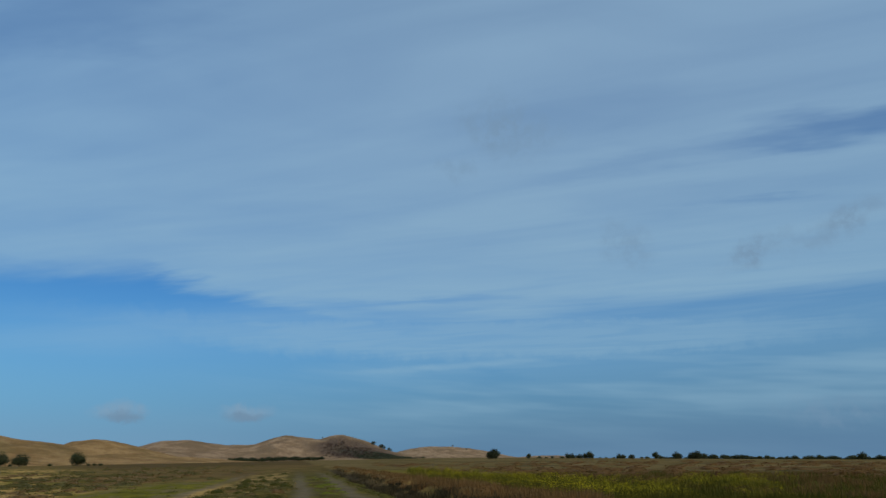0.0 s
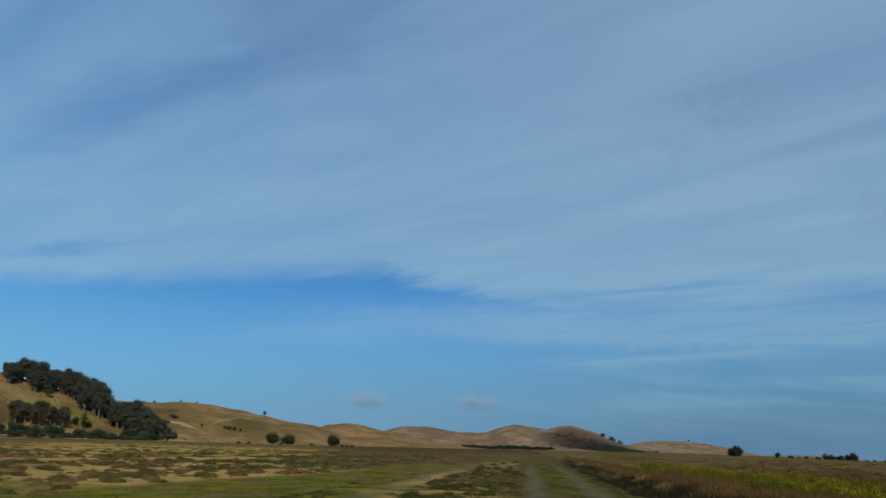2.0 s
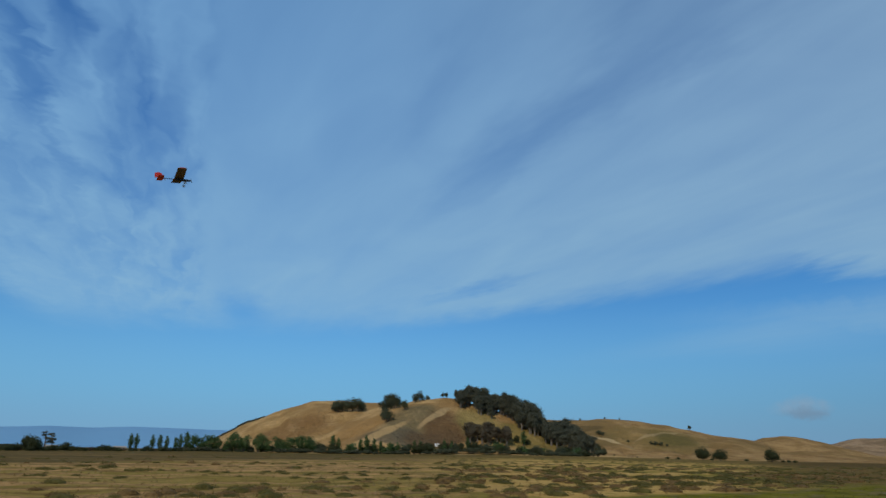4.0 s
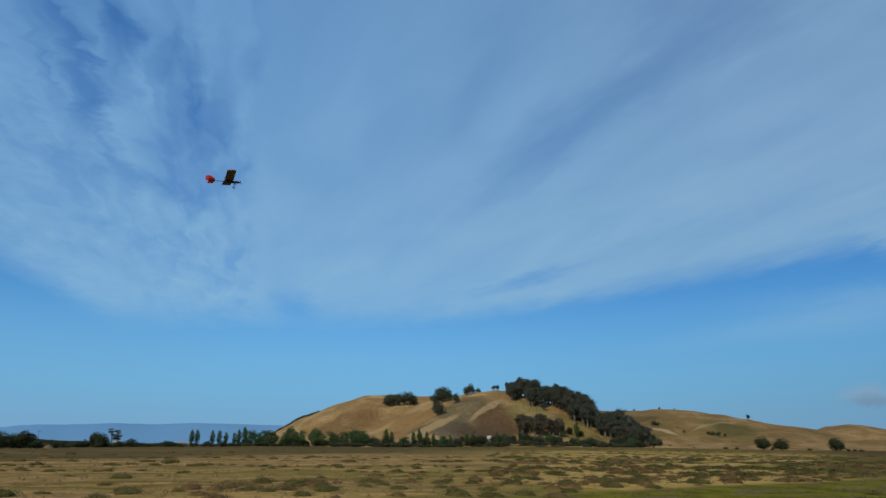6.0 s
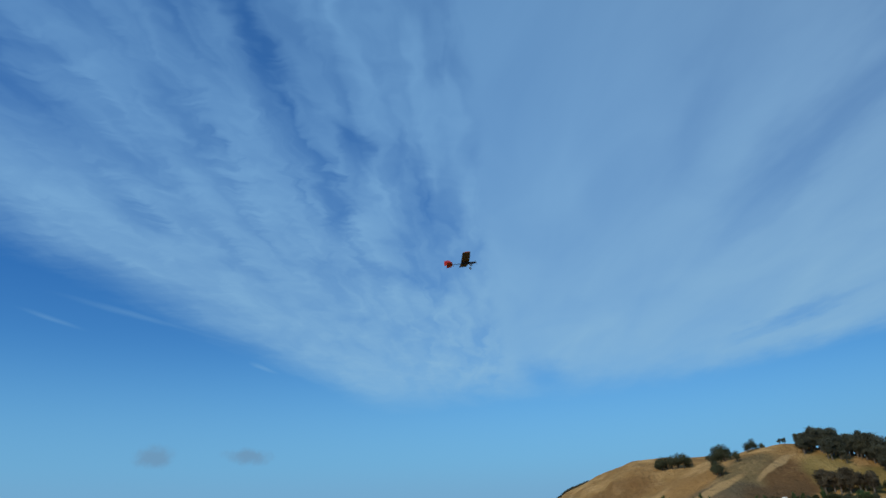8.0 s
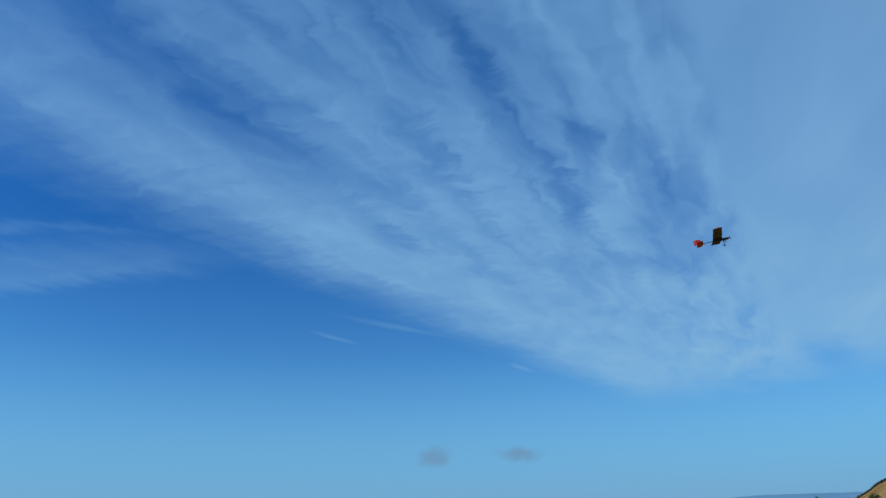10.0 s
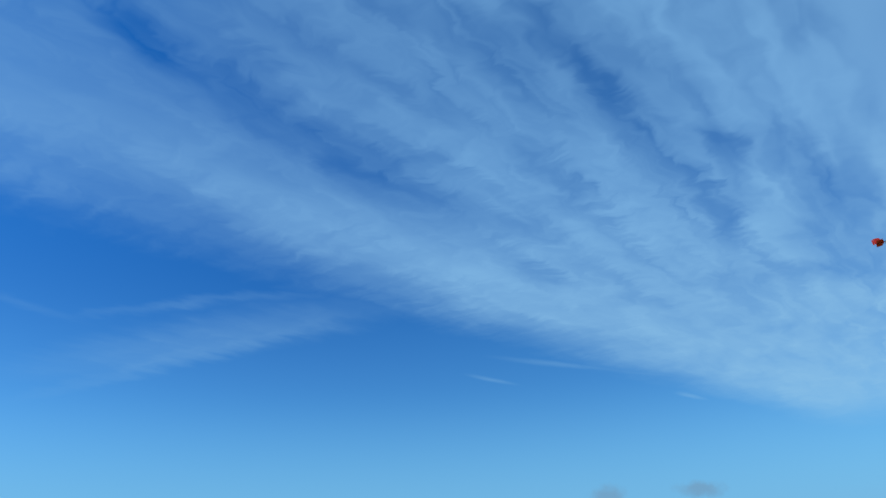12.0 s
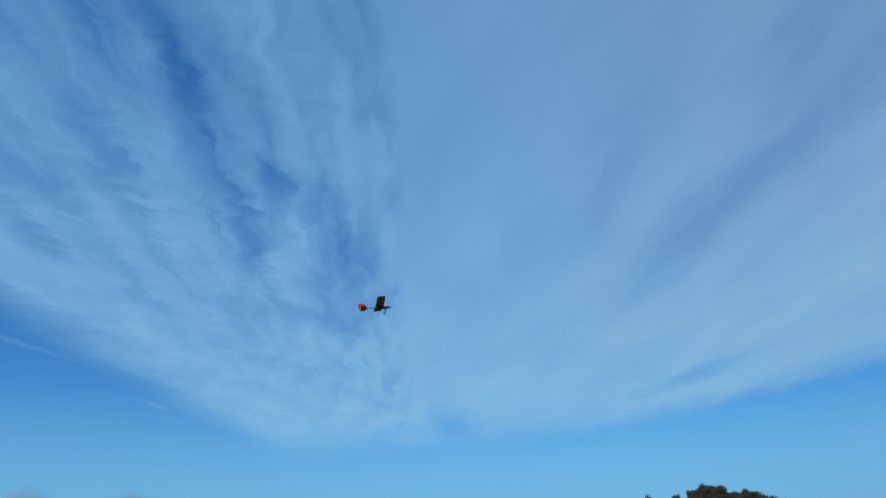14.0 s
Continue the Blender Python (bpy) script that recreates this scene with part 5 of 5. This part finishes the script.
clump = (np.abs(mustard_az + 21.5 + GROW.normal(size=len(mustard))) < 3.0) & (mustard_r > 34) & (mustard_r < 52)
mustard = patchy(mustard[((mustard_lane > 11.0) & (mustard_lane < 18.5)) | clump], 9.0, 44, -0.2)
strew("mustard_stems", "green mustard stems beyond the ditch", "weeds", mustard, stalks, WEED_LEAF, 0.45, 0.75)
bloom = [leaf_cards(np.random.default_rng(80 + k), np.random.default_rng(90 + k).normal(size=(26, 3)) * np.array([0.34, 0.34, 0.12]) + np.array([0, 0, 0.74]), 0.036) for k in range(4)]
strew("mustard_flowers", "yellow mustard flowers above the weeds", "flowers", mustard, bloom, FLOWER, 0.45, 0.8)


# ---------- dock in seed, a survey stake and heaps of earth ----------
DOCK = foliage("rusty_dock_seed", (0.075, 0.030, 0.016), (0.15, 0.062, 0.030))
for az, r, tall in ((-20.4, 44.0, 0.80), (-20.0, 44.6, 0.62), (-19.2, 44.5, 0.50), (-21.2, 45.5, 0.45), (-11.5, 47.0, 0.45)):
    p = P(az, r)
    root = holder("dock_plant", "rust-brown dock plant gone to seed", "plant", Vector((p.x, p.y, land(p.x, p.y))), az * 40, tall, "dock plants in the weeds")
    stems, seeds = bmesh.new(), []
    for k in range(5):
        tip = Vector((GROW.normal() * 0.13, GROW.normal() * 0.13, GROW.uniform(0.7, 1.05)))
        tube(stems, [(0, 0, -0.05), tip * 0.5, tip], (0.02, 0.014, 0.006), 5)
        seeds.append(leaf_cards(GROW, np.array(tip)[None, :] * GROW.uniform(0.45, 1.05, 70)[:, None] + GROW.normal(size=(70, 3)) * 0.035, 0.035))
    part("stems", stems, DOCK, root)
    crown = new("seed_heads", cards_mesh("seed_heads", np.concatenate(seeds), DOCK))
    crown.parent = root


def heap(az, r, wide, tall):
    p = P(az, r)
    rng = np.random.default_rng(int(az * 100))
    rings, sides, verts = 7, 20, []
    for i in range(rings):
        k = i / (rings - 1)
        for j in range(sides):
            a = j / sides * 2 * math.pi
            d = wide / 2 * (1 - k) * (1 + 0.18 * math.sin(2 * a + az) + 0.10 * math.sin(5 * a + r)) + 0.02
            verts.append((p.x + d * math.cos(a), p.y + d * math.sin(a) * 0.7, land(p.x, p.y) - 0.15 + (tall + 0.15) * (0.5 - 0.5 * math.cos(math.pi * k)) * (1 + 0.12 * rng.uniform(-1, 1))))
    faces = [(i * sides + j, i * sides + (j + 1) % sides, (i + 1) * sides + (j + 1) % sides, (i + 1) * sides + j) for i in range(rings - 1) for j in range(sides)]
    faces.append(tuple((rings - 1) * sides + j for j in range(sides)))
    tagged(new("earth_heap", mesh_from("earth_heap", verts, faces, EARTH)), "low heap of bare tan earth beside scrub", "earth heap", "earth heaps across the field")


EARTH = hill_material("bare_earth", (0.24, 0.165, 0.095), (0.31, 0.22, 0.13), (0.18, 0.125, 0.07), (), 0.3)
heap(85.2, 232, 5.5, 1.0)
heap(84.6, 236, 4.0, 0.8)
heap(86.0, 238, 3.0, 0.6)

# ---------- brush line on the hill crest ----------
brush = []
for k in range(420):
    az = 70.6 - 4.4 * k / 419 + GROW.uniform(-0.03, 0.03)
    p = P(az, 900 + GROW.uniform(-3, 3))
    c = leaf_cards(GROW, GROW.normal(size=(14, 3)) * np.array([0.9, 0.9, 0.45]) + np.array([0, 0, 0.7]), 0.5)
    brush.append(c + np.array([p.x, p.y, land(p.x, p.y)]))
tagged(new("brush_row", cards_mesh("brush_row", np.concatenate(brush), EUC_LEAF)), "dark line of brush along the hill crest", "brush", kind="stuff")

# ---------- far buildings ----------
WHITE = plain("white_paint", (0.78, 0.77, 0.74), 0.55, vary=0.1, scale=1.5)
GREY_ROOF = plain("grey_metal_roof", (0.45, 0.46, 0.47), 0.4, 0.3, vary=0.15, scale=2.0)
TAN_WALL = plain("tan_boards", (0.38, 0.32, 0.25), 0.8, vary=0.2, scale=2.0)
DARK_PANE = plain("dark_pane", (0.03, 0.035, 0.04), 0.15, vary=0.1)
RUBBER = plain("black_rubber", (0.025, 0.025, 0.025), 0.8)
POLE_WOOD = plain("weathered_pole", (0.17, 0.13, 0.10), 0.9, vary=0.25, scale=4.0)


def box(x0, x1, y0, y1, z0, z1, edge=0.0):
    bm = bmesh.new()
    bmesh.ops.create_cube(bm, size=1.0)
    for v in bm.verts:
        v.co = Vector(((x0 + x1) / 2 + v.co.x * (x1 - x0), (y0 + y1) / 2 + v.co.y * (y1 - y0), (z0 + z1) / 2 + v.co.z * (z1 - z0)))
    if edge:
        bmesh.ops.bevel(bm, geom=list(bm.edges), offset=edge, segments=2, affect="EDGES")
    return bm


def gable(length, deep, eave, rise, over=0.25, thick=0.12):
    """A pitched roof with real thickness, ridge along x."""
    bm = bmesh.new()
    h, d = length / 2 + over, deep / 2 + over
    drop = rise * over / (deep / 2)
    rows = []
    for x in (-h, h):
        top = [(x, -d, eave - drop + thick), (x, 0, eave + rise + thick), (x, d, eave - drop + thick)]
        low = [(x, d, eave - drop), (x, 0, eave + rise), (x, -d, eave - drop)]
        rows.append([bm.verts.new(p) for p in top + low])
    a, b = rows
    for i in range(6):
        bm.faces.new((a[i], a[(i + 1) % 6], b[(i + 1) % 6], b[i]))
    bm.faces.new((a[0], a[5], a[4], a[1])), bm.faces.new((a[1], a[4], a[3], a[2]))
    bm.faces.new((b[1], b[4], b[5], b[0])), bm.faces.new((b[2], b[3], b[4], b[1]))
    return bm


def gable_walls(length, deep, eave, rise):
    bm = bmesh.new()
    h, d = length / 2, deep / 2
    ring = [(-d, -0.3), (d, -0.3), (d, eave), (0, eave + rise), (-d, eave)]
    ends = [[bm.verts.new((x, y, z)) for y, z in ring] for x in (-h, h)]
    for i in range(5):
        bm.faces.new((ends[0][i], ends[0][(i + 1) % 5], ends[1][(i + 1) % 5], ends[1][i]))
    bm.faces.new(ends[0][::-1]), bm.faces.new(ends[1])
    return bm


def shed(name, label, az, r, length, deep, eave, rise, wall, roof, turn=0.0, windows=2, group=""):
    p = P(az, r)
    root = holder(name, label, "building", Vector((p.x, p.y, land(p.x, p.y))), az + turn, 1.0, group)
    part("wall", gable_walls(length, deep, eave, rise), wall, root)
    part("roof", gable(length, deep, eave, rise), roof, root, "pitched metal roof")
    for k in range(windows):
        x = -length / 2 + length * (k + 0.7) / (windows + 0.4)
        part("window", box(x - 0.4, x + 0.4, -deep / 2 - 0.03, -deep / 2 + 0.05, eave * 0.4, eave * 0.8), DARK_PANE, root, "dark window pane")
    part("door", box(length / 2 - 1.3, length / 2 - 0.5, -deep / 2 - 0.04, -deep / 2 + 0.05, 0, min(2.0, eave * 0.85)), TAN_WALL, root, "plain boarded door")
    return root


for az in (102.1, 102.6, 103.1):
    shed("shed", "small white shed with a pale pitched roof", az, 210, 2.2, 1.8, 1.5, 0.5, WHITE, WHITE, 4, 1, "white sheds across the field")
shed("barn", "long low grey-roofed barn across the field", 98.7, 260, 9.0, 4.0, 1.6, 0.55, TAN_WALL, GREY_ROOF, -6, 3)
shed("house", "small white house at the hill foot", 52.5, 640, 3.2, 2.4, 1.6, 0.5, WHITE, WHITE, 10, 1)
for az, r, n in ((80.8, 586, 8.0), (76.4, 590, 9.0), (64.6, 604, 10.0), (56.35, 604, 5.0), (58.9, 604, 5.0)):
    shed("farm_shed", "long low tan farm shed among trees", az, r, n, 4.0, 1.8, 0.8, TAN_WALL, TAN_WALL, 5, 3, "farm sheds along the trees")


def trailer(az, r, length):
    p = P(az, r)
    root = holder("trailer", "white parked trailer beside scrub", "trailer", Vector((p.x, p.y, land(p.x, p.y))), az + 8, 1.0, "white trailers across the field")
    part("body", box(-length / 2, length / 2, -1.0, 1.0, 0.45, 1.5, 0.18), WHITE, root, "white sheet-metal body")
    for x in (-length * 0.22, length * 0.1, length * 0.3):
        part("window", box(x - 0.35, x + 0.35, -1.04, -0.95, 0.95, 1.25), DARK_PANE, root, "dark window pane")
    for x in (-0.45, 0.45):
        for y in (-1.0, 1.0):
            bm = bmesh.new()
            bmesh.ops.create_cone(bm, cap_ends=True, segments=16, radius1=0.35, radius2=0.35, depth=0.24, matrix=pose(x, y, 0.33, 90))
            part("wheel", bm, RUBBER, root, "black rubber wheel")
    part("drawbar", box(length / 2 - 0.1, length / 2 + 1.1, -0.06, 0.06, 0.45, 0.57), GREY_ROOF, root, "grey metal drawbar")


trailer(90.4, 455, 3.8)
trailer(91.15, 458, 2.8)


def utility_pole(az, r, tall):
    p = P(az, r)
    root = holder("utility_pole", "weathered wooden utility pole with crossarm", "pole", Vector((p.x, p.y, land(p.x, p.y))), az, 1.0, "utility poles")
    bm = bmesh.new()
    tube(bm, [(0, 0, -0.5), (0, 0, tall * 0.5), (0, 0, tall)], (0.17, 0.15, 0.11), 8)
    part("pole", bm, POLE_WOOD, root)
    part("crossarm", box(-1.1, 1.1, -0.06, 0.06, tall - 0.9, tall - 0.76, 0.01), POLE_WOOD, root)
    for x in (-1.0, -0.4, 0.4, 1.0):
        bm = bmesh.new()
        bmesh.ops.create_cone(bm, cap_ends=True, segments=8, radius1=0.05, radius2=0.03, depth=0.16, matrix=pose(x, 0, tall - 0.68))
        part("insulator", bm, GREY_ROOF, root, "grey insulator")


post = holder("survey_stake", "short weathered wooden stake in the field", "stake", P(1.1, 140.0, float(ground_height(*P(1.1, 140.0).xy))))
part("stake", box(-0.05, 0.05, -0.05, 0.05, -0.3, 0.75, 0.01), POLE_WOOD, post)
utility_pole(98.0, 500, 8.0)
utility_pole(85.9, 480, 8.5)

# ---------- model aeroplane in flight ----------
RED = plain("red_covering_film", (0.55, 0.035, 0.02), 0.35, vary=0.08, scale=6.0)
UNDER = plain("dark_translucent_film", (0.15, 0.11, 0.085), 0.5, vary=0.15, scale=6.0)
BLACK = plain("black_carbon", (0.025, 0.026, 0.03), 0.4)
ALLOY = plain("bare_metal", (0.55, 0.56, 0.58), 0.3, 0.9, vary=0.08)
TYRE = plain("pale_foam_tyre", (0.62, 0.63, 0.64), 0.7)


def wing_half(side, span, root_chord, tip_chord, rise, top):
    """Half of a cambered wing, as a thin shell: the upper skin, or the lower one."""
    bm = bmesh.new()
    rows = []
    for j in range(9):
        t = j / 8
        chord = root_chord + (tip_chord - root_chord) * t
        row = []
        for surface in (0, 1):
            for i in range(9):
                u = i / 8 if surface == 0 else 1 - i / 8
                camber = 0.055 * chord * 4 * u * (1 - u) * (1 - 0.35 * u)
                half = 0.05 * chord * math.sqrt(max(u, 0.0)) * (1 - u) * 2.2 + 0.002
                z = camber + (half if top else 0.0) if surface == 0 else camber - (0.0 if top else half)
                sag = 0.004 * math.sin(t * math.pi * 7) ** 2
                row.append(bm.verts.new((0.10 - u * chord, side * t * span, rise * t * span + z - sag)))
        rows.append(row)
    n = len(rows[0])
    for a, b in zip(rows, rows[1:]):
        for i in range(n):
            q = (a[i], a[(i + 1) % n], b[(i + 1) % n], b[i])
            bm.faces.new(q if side > 0 else q[::-1])
    bm.faces.new(rows[0]), bm.faces.new(rows[-1][::-1])
    bmesh.ops.recalc_face_normals(bm, faces=bm.faces)
    return bm


def slab(outline, thick, axis, at):
    """A flat tail surface cut from an outline, with rounded rim. axis y: upright; z: level."""
    bm = bmesh.new()
    sides = [[bm.verts.new((u, at + s * thick / 2, v) if axis == "y" else (u, v, at + s * thick / 2)) for u, v in outline] for s in (-1, 1)]
    n = len(outline)
    for i in range(n):
        bm.faces.new((sides[0][i], sides[0][(i + 1) % n], sides[1][(i + 1) % n], sides[1][i]))
    bm.faces.new(sides[0][::-1]), bm.faces.new(sides[1])
    bmesh.ops.recalc_face_normals(bm, faces=bm.faces)
    return bm


def model_aeroplane(place, heading, pitch, bank):
    root = new("model_airplane")
    root.matrix_world = Matrix.Translation(place) @ pose(0, 0, 0, bank, pitch, heading)
    tagged(root, "red model airplane with dark wing underside, flying", "model airplane")
    for side in (-1, 1):
        lower = part("wing_panel", wing_half(side, 0.67, 0.36, 0.34, 0.19, False), UNDER, root, "dark brown wing underside")
        part("wing_skin", wing_half(side, 0.67, 0.36, 0.34, 0.19, True), RED, lower, "red upper wing skin")
        for k in range(1, 6):
            y = side * k * 0.112
            part("rib", box(-0.24, 0.08, y - 0.004, y + 0.004, abs(y) * 0.19 - 0.014, abs(y) * 0.19 + 0.004), BLACK, lower)
    pod = bmesh.new()
    tube(pod, [(0.36, 0, -0.06), (0.30, 0, -0.06), (0.12, 0, -0.055), (-0.12, 0, -0.05), (-0.26, 0, -0.03)], (0.025, 0.045, 0.055, 0.05, 0.02), 12)
    part("fuselage", pod, BLACK, root, "slim black fuselage pod")
    boom = bmesh.new()
    tube(boom, [(-0.2, 0, -0.035), (-0.5, 0, -0.03), (-0.86, 0, -0.02)], (0.016, 0.013, 0.010), 10)
    part("boom", boom, BLACK, root, "thin black tail boom")
    part("pylon", box(-0.12, 0.06, -0.02, 0.02, -0.03, 0.012, 0.004), BLACK, root)
    part("stabilizer", slab([(-0.62, -0.05), (-0.66, -0.24), (-0.86, -0.25), (-0.87, 0), (-0.86, 0.25), (-0.66, 0.24), (-0.62, 0.05)], 0.010, "z", -0.015), RED, root, "red tailplane")
    part("fin", slab([(-0.63, -0.01), (-0.70, 0.17), (-0.80, 0.21), (-0.90, 0.20), (-0.91, -0.01)], 0.010, "y", 0.0), RED, root, "bright red tail fin")
    part("rudder", slab([(-0.915, -0.03), (-0.905, 0.195), (-0.955, 0.18), (-0.97, -0.02)], 0.008, "y", 0.0), RED, root, "bright red rudder")
    spin = bmesh.new()
    tube(spin, [(0.36, 0, -0.06), (0.385, 0, -0.06), (0.41, 0, -0.06)], (0.026, 0.02, 0.004), 12)
    part("spinner", spin, ALLOY, root, "metal spinner")
    blades = bmesh.new()
    for s in (-1, 1):
        tube(blades, [(0.385, 0, -0.06), (0.387, s * 0.03, -0.06 + s * 0.06), (0.384, s * 0.055, -0.06 + s * 0.115)], (0.008, 0.014, 0.005), 6)
    part("propeller", blades, BLACK, root, "black two-blade propeller")
    for s in (-1, 1):
        leg = bmesh.new()
        tube(leg, [(0.10, 0.02 * s, -0.10), (0.12, 0.10 * s, -0.18), (0.12, 0.14 * s, -0.235)], (0.007, 0.006, 0.006), 6)
        part("landing_leg", leg, ALLOY, root, "thin wire landing leg")
        ring = bmesh.new()
        seg = 18
        loops = [[ring.verts.new((0.12 + math.cos(a) * (0.042 + 0.014 * math.cos(b)), 0.145 * s + 0.014 * math.sin(b), -0.235 + math.sin(a) * (0.042 + 0.014 * math.cos(b)))) for b in [k * math.pi / 4 for k in range(8)]] for a in [i * 2 * math.pi / seg for i in range(seg)]]
        for i in range(seg):
            for k in range(8):
                ring.faces.new((loops[i][k], loops[(i + 1) % seg][k], loops[(i + 1) % seg][(k + 1) % 8], loops[i][(k + 1) % 8]))
        wheel = part("wheel", ring, TYRE, root, "pale foam wheel")
        hub = bmesh.new()
        bmesh.ops.create_cone(hub, cap_ends=True, segments=12, radius1=0.014, radius2=0.014, depth=0.03, matrix=pose(0.12, 0.145 * s, -0.235, 90))
        part("hub", hub, BLACK, wheel)
    tail_wheel = bmesh.new()
    bmesh.ops.create_cone(tail_wheel, cap_ends=True, segments=12, radius1=0.022, radius2=0.022, depth=0.014, matrix=pose(-0.60, 0, -0.085, 90))
    part("tail_wheel", tail_wheel, TYRE, root, "small pale tail wheel")
    strut = bmesh.new()
    tube(strut, [(-0.56, 0, -0.03), (-0.60, 0, -0.085)], (0.004, 0.004), 6)
    part("tail_strut", strut, ALLOY, root)
    return root


model_aeroplane(P(74.75, 27.0, 1.7 + 10.12), 84.0, -8.5, -7.0)
